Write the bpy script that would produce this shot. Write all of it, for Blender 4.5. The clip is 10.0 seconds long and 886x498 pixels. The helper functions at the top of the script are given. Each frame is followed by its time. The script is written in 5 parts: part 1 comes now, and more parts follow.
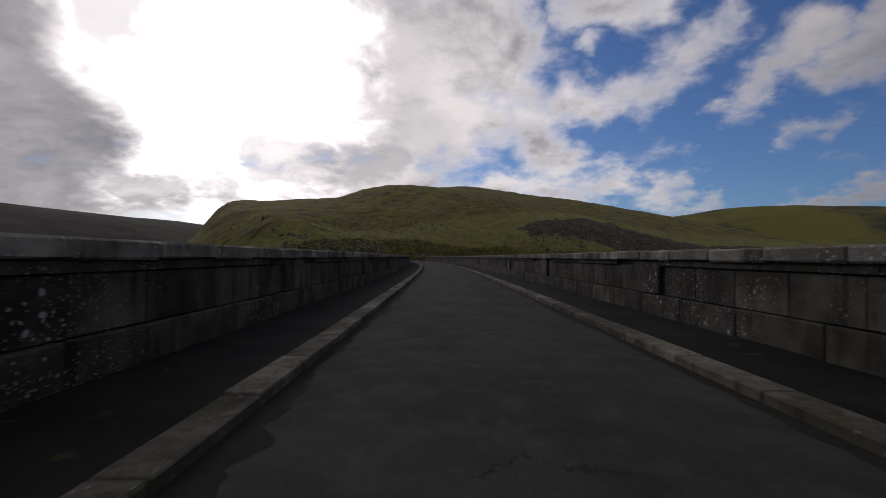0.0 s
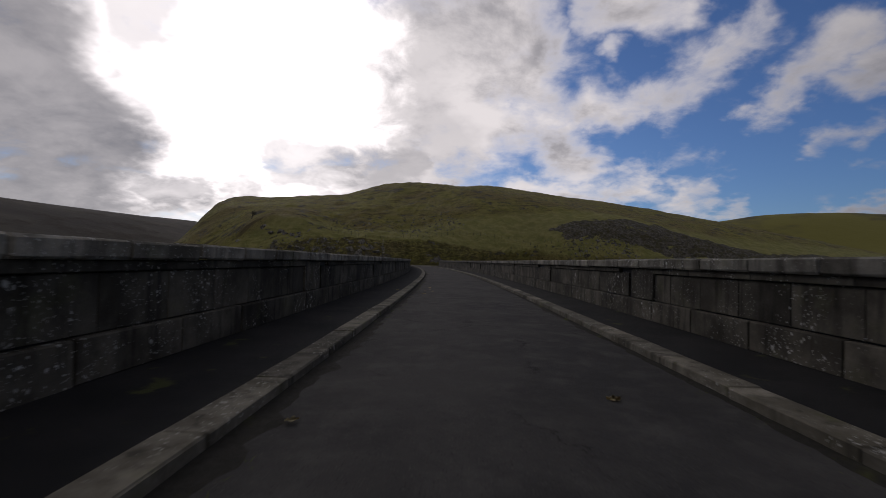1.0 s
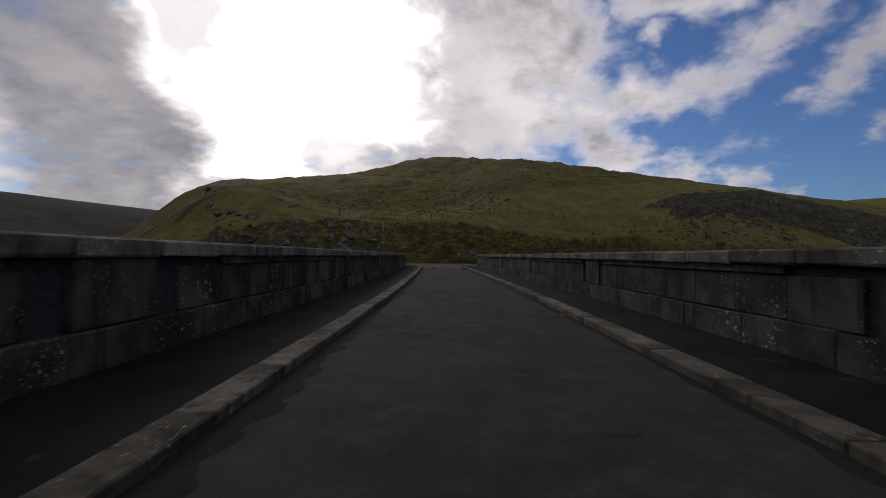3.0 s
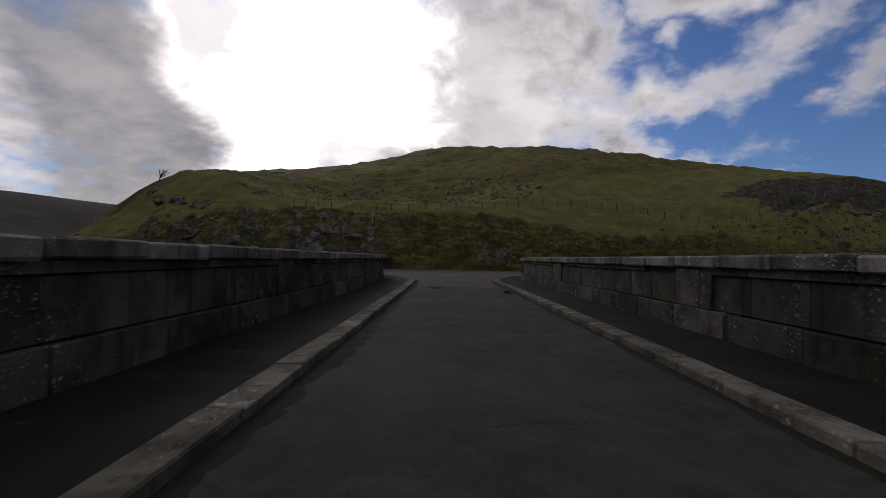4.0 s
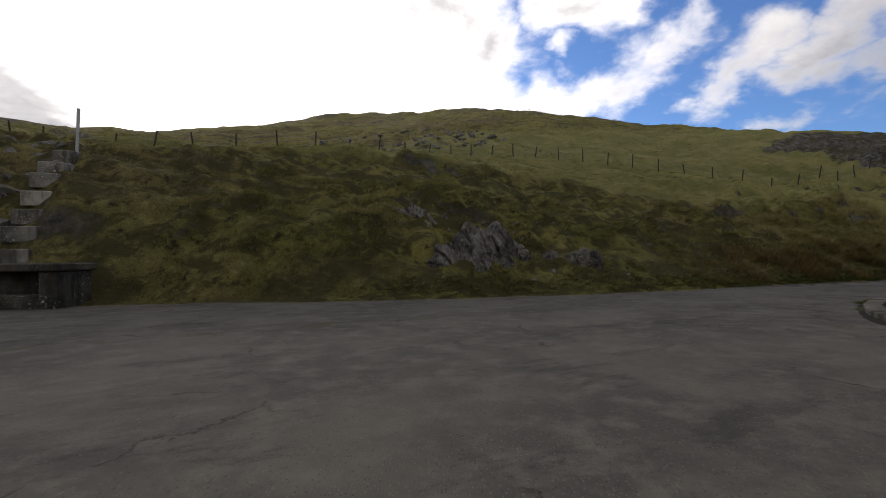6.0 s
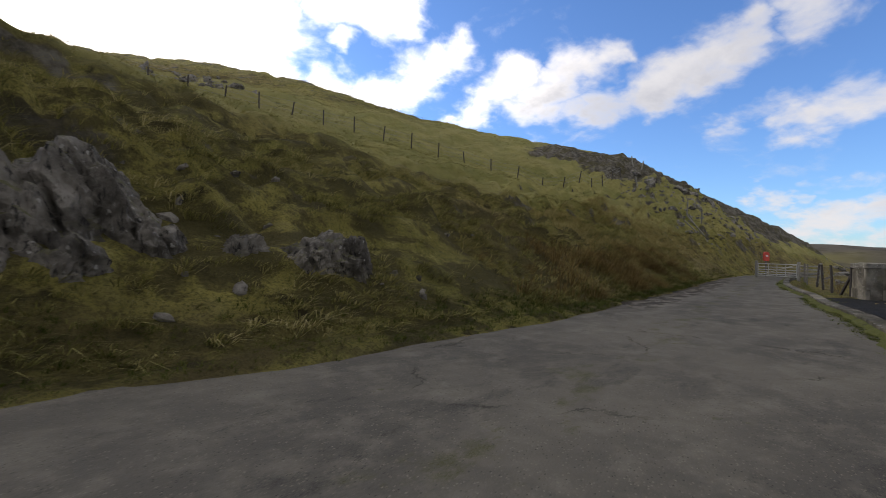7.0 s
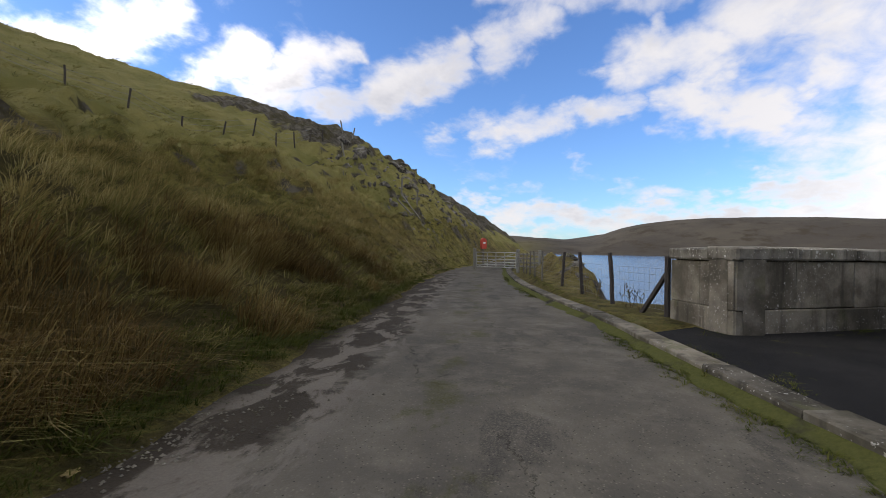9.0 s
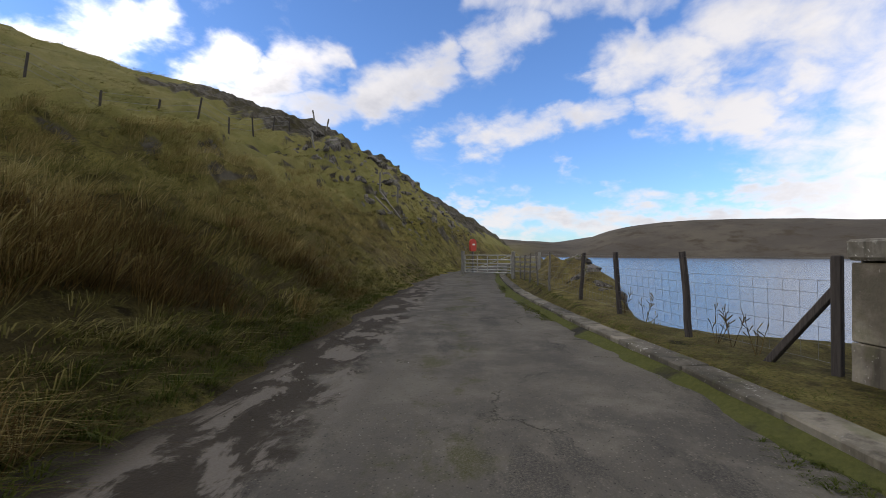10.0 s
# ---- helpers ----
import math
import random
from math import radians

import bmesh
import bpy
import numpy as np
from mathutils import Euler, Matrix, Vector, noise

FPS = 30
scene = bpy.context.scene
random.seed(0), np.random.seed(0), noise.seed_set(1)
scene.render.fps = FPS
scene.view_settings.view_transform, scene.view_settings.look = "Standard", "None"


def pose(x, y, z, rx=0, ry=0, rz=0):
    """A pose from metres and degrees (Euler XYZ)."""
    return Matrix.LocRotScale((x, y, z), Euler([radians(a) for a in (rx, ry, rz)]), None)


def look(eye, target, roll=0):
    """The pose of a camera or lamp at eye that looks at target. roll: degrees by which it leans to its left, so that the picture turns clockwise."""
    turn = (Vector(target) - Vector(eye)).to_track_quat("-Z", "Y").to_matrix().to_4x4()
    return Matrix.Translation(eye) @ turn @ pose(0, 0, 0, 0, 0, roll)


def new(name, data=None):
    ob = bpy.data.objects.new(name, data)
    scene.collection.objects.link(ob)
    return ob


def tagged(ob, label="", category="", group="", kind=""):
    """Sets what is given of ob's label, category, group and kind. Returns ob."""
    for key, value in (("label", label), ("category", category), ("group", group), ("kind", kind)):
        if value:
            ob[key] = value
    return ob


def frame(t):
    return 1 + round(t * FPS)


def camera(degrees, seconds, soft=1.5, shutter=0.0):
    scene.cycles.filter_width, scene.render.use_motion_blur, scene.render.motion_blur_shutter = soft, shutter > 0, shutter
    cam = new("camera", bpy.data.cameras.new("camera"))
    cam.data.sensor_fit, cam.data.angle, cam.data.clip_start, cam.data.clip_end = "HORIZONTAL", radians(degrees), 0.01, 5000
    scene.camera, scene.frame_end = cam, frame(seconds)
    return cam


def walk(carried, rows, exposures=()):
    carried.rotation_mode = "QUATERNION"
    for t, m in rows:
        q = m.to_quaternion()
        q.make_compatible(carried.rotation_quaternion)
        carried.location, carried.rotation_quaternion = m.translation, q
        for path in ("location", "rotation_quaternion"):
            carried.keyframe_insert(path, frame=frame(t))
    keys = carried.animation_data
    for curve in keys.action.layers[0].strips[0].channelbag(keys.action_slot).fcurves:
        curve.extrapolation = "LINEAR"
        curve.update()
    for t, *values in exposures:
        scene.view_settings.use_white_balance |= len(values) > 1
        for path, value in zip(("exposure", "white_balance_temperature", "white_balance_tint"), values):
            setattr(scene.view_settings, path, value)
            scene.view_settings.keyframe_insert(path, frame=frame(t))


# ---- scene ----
# A tarmac lane over a masonry dam, a junction under a hillside, and a lane beside the reservoir.
cam = camera(87.4, 10.0, soft=0.8, shutter=0.04)
PATH = [
    # seconds, x, y, z, yaw, pitch, roll
    (0.0, 2.03, -0.60, 1.19, 0.73, 0.98, -0.32),
    (0.5, 1.84, 12.72, 1.19, 1.93, 0.58, -1.20),
    (1.0, 1.59, 26.27, 1.20, 2.95, 1.52, -1.28),
    (1.5, 1.23, 39.59, 1.20, 3.39, 0.31, -1.25),
    (2.0, 0.64, 52.68, 1.20, 4.50, 1.40, -0.70),
    (2.5, -0.28, 65.63, 1.20, 6.29, 0.71, -0.51),
    (4.0, -4.67, 101.10, 1.22, 9.24, 1.14, -1.10),
    (4.5, -6.19, 111.18, 1.24, 9.99, 0.00, -0.74),
    (5.0, -7.53, 120.17, 1.24, 10.31, 0.23, -1.18),
    (5.2, -7.95, 123.70, 1.20, 9.71, 1.06, -1.20),
    (6.3, -8.63, 139.02, 1.23, -9.12, 0.75, 0.42),
    (6.5, -7.77, 140.95, 1.21, -14.25, 0.49, -0.27),
    (7.0, -4.98, 144.95, 1.18, -29.70, 0.50, -1.50),
    (7.5, 0.35, 147.90, 1.21, -45.40, 0.32, -1.34),
    (8.0, 3.50, 149.92, 1.19, -56.42, -0.29, -0.51),
    (8.5, 5.53, 150.93, 1.15, -59.64, -0.14, -0.62),
    (9.0, 7.43, 151.91, 1.13, -61.28, 0.10, -0.62),
    (9.5, 9.32, 152.83, 1.12, -62.30, 0.08, -0.39),
    (10.0, 11.28, 153.62, 1.07, -62.62, 0.60, -0.11),
]
EXPOSURES = [(0.0, -0.68, 6500, 18), (4.9, -0.62, 6500, 18), (6.4, 0.88, 6800, 13), (7.0, 1.08, 6850, 13), (7.6, 1.20, 6850, 13), (10.0, 1.18, 6850, 13)]
walk(cam, [(t, pose(x, y, z, 90 + p, r, w)) for t, x, y, z, w, p, r in PATH], EXPOSURES)

# ---- light ----
SUN_AZ, SUN_EL = -27.0, 20.0          # degrees: from +y towards +x, and above the horizon
sun_way = Vector((math.sin(radians(SUN_AZ)) * math.cos(radians(SUN_EL)),
                  math.cos(radians(SUN_AZ)) * math.cos(radians(SUN_EL)), math.sin(radians(SUN_EL))))


class Nodes:
    """A short hand for building node trees."""

    def __init__(self, tree):
        self.tree = tree
        tree.nodes.clear()

    def add(self, kind, **inputs):
        node = self.tree.nodes.new(kind)
        for key, value in inputs.items():
            slot = node.inputs[int(key[1:])] if key[0] == "i" and key[1:].isdigit() else node.inputs[key.replace("_", " ")]
            if isinstance(value, bpy.types.NodeSocket):
                self.tree.links.new(value, slot)
            else:
                slot.default_value = value
        return node

    def math(self, op, a, b=0.0, c=0.0, clamp=False):
        node = self.add("ShaderNodeMath", i0=a, i1=b, i2=c)
        node.operation, node.use_clamp = op, clamp
        return node.outputs[0]

    def vmath(self, op, a, b=(0, 0, 0)):
        node = self.add("ShaderNodeVectorMath", i0=a, i1=b)
        node.operation = op
        return node

    def step(self, value, low, high, to_low=0.0, to_high=1.0):
        node = self.add("ShaderNodeMapRange", i0=value, i1=low, i2=high, i3=to_low, i4=to_high)
        node.interpolation_type = "SMOOTHSTEP"
        return node.outputs[0]

    def mix(self, fac, a, b, blend="MIX"):
        node = self.tree.nodes.new("ShaderNodeMix")
        node.data_type, node.blend_type = "RGBA", blend
        for slot, value in ((node.inputs[0], fac), (node.inputs[6], a), (node.inputs[7], b)):
            if isinstance(value, bpy.types.NodeSocket):
                self.tree.links.new(value, slot)
            elif isinstance(value, (int, float)):
                slot.default_value = value
            else:
                slot.default_value = (*value, 1.0)[:4]
        return node.outputs[2]

    def noise(self, vector, scale, detail=4.0, rough=0.55, distort=0.0):
        return self.add("ShaderNodeTexNoise", Vector=vector, Scale=scale, Detail=detail, Roughness=rough, Distortion=distort).outputs[0]

    def ramp(self, fac, stops):
        node = self.add("ShaderNodeValToRGB", Fac=fac)
        ramp = node.color_ramp
        while len(ramp.elements) < len(stops):
            ramp.elements.new(0.5)
        for el, (at, col) in zip(ramp.elements, stops):
            el.position, el.color = at, (*col, 1.0)
        return node.outputs[0]


def make_world():
    world = bpy.data.worlds.new("sky")
    scene.world = world
    world.use_nodes = True
    n = Nodes(world.node_tree)
    way = n.add("ShaderNodeTexCoord").outputs["Generated"]
    sky = n.add("ShaderNodeTexSky")
    sky.sky_type, sky.sun_disc, sky.sun_elevation, sky.sun_rotation = "NISHITA", False, radians(SUN_EL), radians(SUN_AZ)
    sky.altitude, sky.air_density, sky.dust_density, sky.ozone_density = 370.0, 1.0, 0.6, 2.5
    xyz = n.add("ShaderNodeSeparateXYZ", i0=way)
    high = n.math("MAXIMUM", xyz.outputs[2], 0.0)
    # clouds lie in a layer: the way is carried onto it
    lift = n.math("ADD", high, 0.42)
    flat = n.vmath("DIVIDE", way, n.add("ShaderNodeCombineXYZ", i0=lift, i1=lift, i2=lift).outputs[0]).outputs[0]
    near_sun = n.vmath("DOT_PRODUCT", way, tuple(sun_way)).outputs["Value"]
    fine = n.noise(n.vmath("ADD", flat, (11.0, 2.0, 5.0)).outputs[0], 7.5, 10.0, 0.58, 0.25)
    big = n.noise(n.vmath("ADD", flat, (3.1, 7.7, 1.3)).outputs[0], 1.7, 2.0, 0.5)
    # the heaps: from bearing and height to bearing and height, half width, all in degrees, and how thick
    heaps = ((-64, 20.0, -46, 13.0, 9.0, 95), (-62, 6.0, -46, 5.0, 4.0, 85), (-44, 6.0, -6, 8.9, 4.6, 120), (-42, 15.8, -2, 21.2, 11.5, 120), (-6, 13.6, 4, 26.2, 6.6, 100), (6, 22.0, 13, 12.9, 4.6, 80), (11, 18.1, 20, 18.7, 3.3, 70),
              (20, 18.2, 26, 20.8, 2.9, 60), (26, 20.8, 32, 23.8, 2.2, 60), (-0, 8.0, 20, 9.1, 2.6, 80), (13, 28.0, 24, 26.4, 2.5, 75), (16, 23.8, 16, 23.7, 1.4, 50),
              (33, 16.3, 38, 20.6, 2.4, 80), (38, 17.2, 44, 16.8, 1.9, 60), (43, 21.7, 46, 21.5, 2.2, 75), (36, 11.6, 40, 12.2, 1.6, 50), (32, 14.2, 32, 14.1, 1.7, 35),
              (22, 7.4, 28, 7.1, 2.0, 65), (22, 11.5, 26, 10.3, 2.1, 30), (36, 5.4, 45, 6.2, 1.3, 70), (40, 18.7, 49, 21.5, 2.1, 80), (46, 16.7, 54, 18.1, 2.2, 70),
              (54, 18.1, 63, 22.2, 2.5, 85), (67, 23.8, 72, 25.6, 2.8, 70), (66, 28.4, 89, 26.1, 1.8, 60), (61, 13.7, 66, 14.7, 1.3, 45), (66, 13.8, 75, 15.8, 2.2, 70),
              (75, 16.5, 84, 16.6, 1.8, 65), (76, 17.6, 77, 17.5, 1.4, 60), (84, 20.8, 91, 21.1, 3.2, 85), (88, 23.4, 88, 23.3, 1.7, 70), (88, 16.5, 96, 13.7, 2.6, 85),
              (94, 22.4, 107, 18.4, 4.2, 75), (99, 16.5, 109, 14.4, 2.4, 70), (100, 12.5, 107, 10.8, 1.7, 55), (64, 6.6, 66, 6.2, 1.2, 60), (68, 3.8, 111, 3.3, 2.0, 90),
              (82, 6.6, 90, 6.5, 1.3, 55), (94, 6.4, 111, 6.7, 1.7, 80), (76, 10.5, 76, 10.4, 1.3, 40), (68, 7.4, 71, 7.1, 1.0, 35), (32, 24.1, 33, 24.7, 1.5, 40))
    az = n.math("DEGREES", n.math("ARCTAN2", xyz.outputs[0], xyz.outputs[1]))
    el = n.math("DEGREES", n.math("ARCSINE", xyz.outputs[2]))
    spot = n.add("ShaderNodeCombineXYZ", i0=n.math("MULTIPLY", az, 0.95), i1=el, i2=0.0).outputs[0]
    # torn outlines: the place is shaken at three sizes before it is met with the heaps
    for scale, reach in ((3.0, 9.0), (9.0, 5.5), (26.0, 2.6)):
        shake = n.vmath("SUBTRACT", n.add("ShaderNodeTexNoise", Vector=flat, Scale=scale, Detail=3.0).outputs[1], (0.5, 0.5, 0.5)).outputs[0]
        spot = n.vmath("ADD", spot, n.vmath("MULTIPLY", shake, (reach, reach * 0.7, 0.0)).outputs[0]).outputs[0]

    def reach_of(a0, e0, a1, e1):
        run = (0.95 * (a1 - a0) + 0.01, e1 - e0, 0.0)
        size = run[0] ** 2 + run[1] ** 2
        away_from = n.vmath("SUBTRACT", spot, (0.95 * a0, e0, 0.0)).outputs[0]
        t = n.math("MULTIPLY", n.vmath("DOT_PRODUCT", away_from, run).outputs["Value"], 1.0 / size, clamp=True)
        on = n.vmath("MULTIPLY", run, n.add("ShaderNodeCombineXYZ", i0=t, i1=t, i2=t).outputs[0]).outputs[0]
        return n.vmath("DISTANCE", away_from, on).outputs["Value"]

    lump = None
    for a0, e0, a1, e1, half, weight in heaps:
        near = n.math("MULTIPLY", n.step(reach_of(a0, e0, a1, e1), half * 1.75, half * 0.0), weight / 100)
        lump = near if lump is None else n.math("MAXIMUM", lump, near)
    # overhead and behind it is mostly overcast
    behind = n.math("MAXIMUM", n.step(xyz.outputs[1], 0.05, -0.35, 0.0, 0.8), n.step(xyz.outputs[2], 0.56, 0.78, 0.0, 0.75))
    lump = n.math("MAXIMUM", lump, behind)
    rags = n.math("ADD", n.math("MULTIPLY", fine, 0.75), n.math("MULTIPLY", big, 0.25))
    amount = n.math("ADD", lump, n.math("MULTIPLY", n.math("SUBTRACT", rags, 0.5), 2.0))
    cover = n.step(amount, 0.10, 0.92)
    thick = n.step(amount, 0.45, 1.0)
    # sunlit tops and grey hearts; brightest where the sun stands behind
    shade = n.noise(n.vmath("ADD", flat, (1.0, 9.0, 2.0)).outputs[0], 2.6, 7.0, 0.6, 0.2)
    grey = n.math("MULTIPLY", n.step(shade, 0.40, 0.62), thick)
    away = n.mix(grey, (0.375, 0.384, 0.405), (0.275, 0.288, 0.322))
    toward = n.mix(grey, (1.25, 1.22, 1.17), (0.52, 0.52, 0.53))
    # unseen clouds opposite the sun, brightened to light the slopes facing them
    away = n.mix(n.step(near_sun, -0.35, -0.8, 0.0, 0.75), away, (0.60, 0.60, 0.61))
    cloud = n.mix(n.step(near_sun, 0.25, 0.86), away, toward)
    ragged = n.math("ADD", near_sun, n.math("MULTIPLY", n.math("SUBTRACT", n.math("ADD", n.math("MULTIPLY", fine, 0.6), n.math("MULTIPLY", shade, 0.4)), 0.5), 0.16))
    veil = n.math("MULTIPLY", n.step(ragged, 0.940, 0.992), 2.2)
    cloud = n.mix(1.0, cloud, n.add("ShaderNodeCombineColor", i0=veil, i1=n.math("MULTIPLY", veil, 0.97), i2=n.math("MULTIPLY", veil, 0.92)).outputs[0], "ADD")
    # the heavy bank beside the sun and the grey heaps beneath it
    banks = ((-50, 24.0, -42.5, 10.5, 7.2, 100), (-37.5, 24.0, -36.0, 30.0, 3.0, 60), (-22, 11.4, -16, 10.9, 3.2, 62), (-15, 10.7, -7, 11.2, 2.6, 50), (-34.5, 7.5, -31.5, 7.2, 2.5, 75),
             (-27, 7.8, -26, 7.4, 2.0, 50), (-4, 17.0, -1, 12.0, 3.6, 26), (-9, 22.0, -3, 25.0, 3.4, 18))
    bank = None
    for a0, e0, a1, e1, half, weight in banks:
        near = n.math("MULTIPLY", n.step(reach_of(a0, e0, a1, e1), half * 1.45, half * 0.55), weight / 100)
        bank = near if bank is None else n.math("MAXIMUM", bank, near)
    body = n.math("ADD", n.math("MULTIPLY", shade, 0.5), n.math("MULTIPLY", fine, 0.5))
    cloud = n.mix(bank, cloud, n.mix(n.step(body, 0.32, 0.68), (0.33, 0.335, 0.35), (0.66, 0.65, 0.64)))
    blue = n.mix(1.0, sky.outputs[0], (0.056, 0.077, 0.108), "MULTIPLY")
    out = n.mix(n.math("MULTIPLY", cover, 0.97), blue, cloud)
    under = n.step(xyz.outputs[2], -0.02, 0.0)
    out = n.mix(under, (0.03, 0.032, 0.025), out)
    back = n.add("ShaderNodeBackground", Color=out, Strength=1.0)
    n.add("ShaderNodeOutputWorld", Surface=back.outputs[0])


make_world()
sun = new("sun", bpy.data.lights.new("sun", "SUN"))
sun.data.energy, sun.data.angle, sun.data.color = 0.7, radians(10.0), (1.0, 0.95, 0.86)
sun.matrix_world = look(sun_way * 100, (0, 0, 0))

# ---- materials ----
def material(name):
    m = bpy.data.materials.new(name)
    m.use_nodes = True
    return m, Nodes(m.node_tree)


def finish(n, colour, rough=0.8, height=None, strength=0.3, distance=0.02, metal=0.0, spec=0.5):
    b = n.add("ShaderNodeBsdfPrincipled")
    for key, value in (("Base Color", colour), ("Roughness", rough), ("Metallic", metal), ("Specular IOR Level", spec)):
        if isinstance(value, bpy.types.NodeSocket):
            n.tree.links.new(value, b.inputs[key])
        elif key == "Base Color":
            b.inputs[key].default_value = (*value, 1.0)
        else:
            b.inputs[key].default_value = value
    if height is not None:
        bump = n.add("ShaderNodeBump", Height=height, Strength=strength, Distance=distance)
        n.tree.links.new(bump.outputs[0], b.inputs["Normal"])
    n.add("ShaderNodeOutputMaterial", Surface=b.outputs[0])
    return b


def world_place(n):
    """Where the shaded point lies in the world."""
    return n.add("ShaderNodeNewGeometry").outputs["Position"]


def stone_material(name, light, dark, lichen=0.5, moss=0.2):
    m, n = material(name)
    at = world_place(n)
    rnd = n.add("ShaderNodeObjectInfo").outputs["Random"]
    shift = n.vmath("ADD", at, n.add("ShaderNodeCombineXYZ", i0=n.math("MULTIPLY", rnd, 37.0), i1=n.math("MULTIPLY", rnd, 11.0), i2=0.0).outputs[0]).outputs[0]
    big = n.noise(shift, 1.3, 5.0, 0.62)
    fine = n.noise(at, 34.0, 5.0, 0.7)
    col = n.mix(n.step(big, 0.35, 0.68), dark, light)
    col = n.mix(n.math("MULTIPLY", fine, 0.55), col, tuple(c * 0.45 for c in dark))
    # streaks that water draws down the face
    streak = n.noise(n.vmath("MULTIPLY", at, (5.0, 5.0, 0.55)).outputs[0], 1.0, 4.0, 0.6)
    col = n.mix(n.math("MULTIPLY", n.step(streak, 0.50, 0.70), 0.6), col, tuple(c * 0.22 for c in dark))
    # block by block
    col = n.mix(1.0, col, n.ramp(rnd, [(0.0, (0.62, 0.62, 0.62)), (0.5, (0.9, 0.9, 0.88)), (1.0, (1.25, 1.23, 1.2))]), "MULTIPLY")
    # pale lichen in spots of several sizes, in patches
    patch = n.noise(at, 0.9, 3.0, 0.6)
    for scale, size, where in ((7.0, 0.27, 0.54), (14.0, 0.28, 0.48), (34.0, 0.32, 0.44)):
        v = n.add("ShaderNodeTexVoronoi", Vector=n.vmath("ADD", at, n.vmath("MULTIPLY", n.add("ShaderNodeTexNoise", Vector=at, Scale=22.0, Detail=4.0).outputs[1], (0.07, 0.07, 0.07)).outputs[0]).outputs[0], Scale=scale)
        keep = n.math("GREATER_THAN", n.add("ShaderNodeSeparateColor", i0=v.outputs["Color"]).outputs[0], 0.70)
        spot = n.math("MULTIPLY", n.step(v.outputs["Distance"], size, size * 0.6), n.math("MULTIPLY", keep, n.step(patch, where, where + 0.10)))
        col = n.mix(n.math("MULTIPLY", spot, lichen), col, (0.52, 0.51, 0.46))
    if moss:
        green = n.step(n.noise(at, 2.1, 4.0, 0.6), 0.56, 0.70)
        col = n.mix(n.math("MULTIPLY", green, moss), col, (0.075, 0.085, 0.02))
    h = n.math("ADD", n.math("MULTIPLY", big, 0.6), n.math("MULTIPLY", fine, 0.5))
    finish(n, col, 0.96, h, 0.6, 0.02, spec=0.1)
    return m


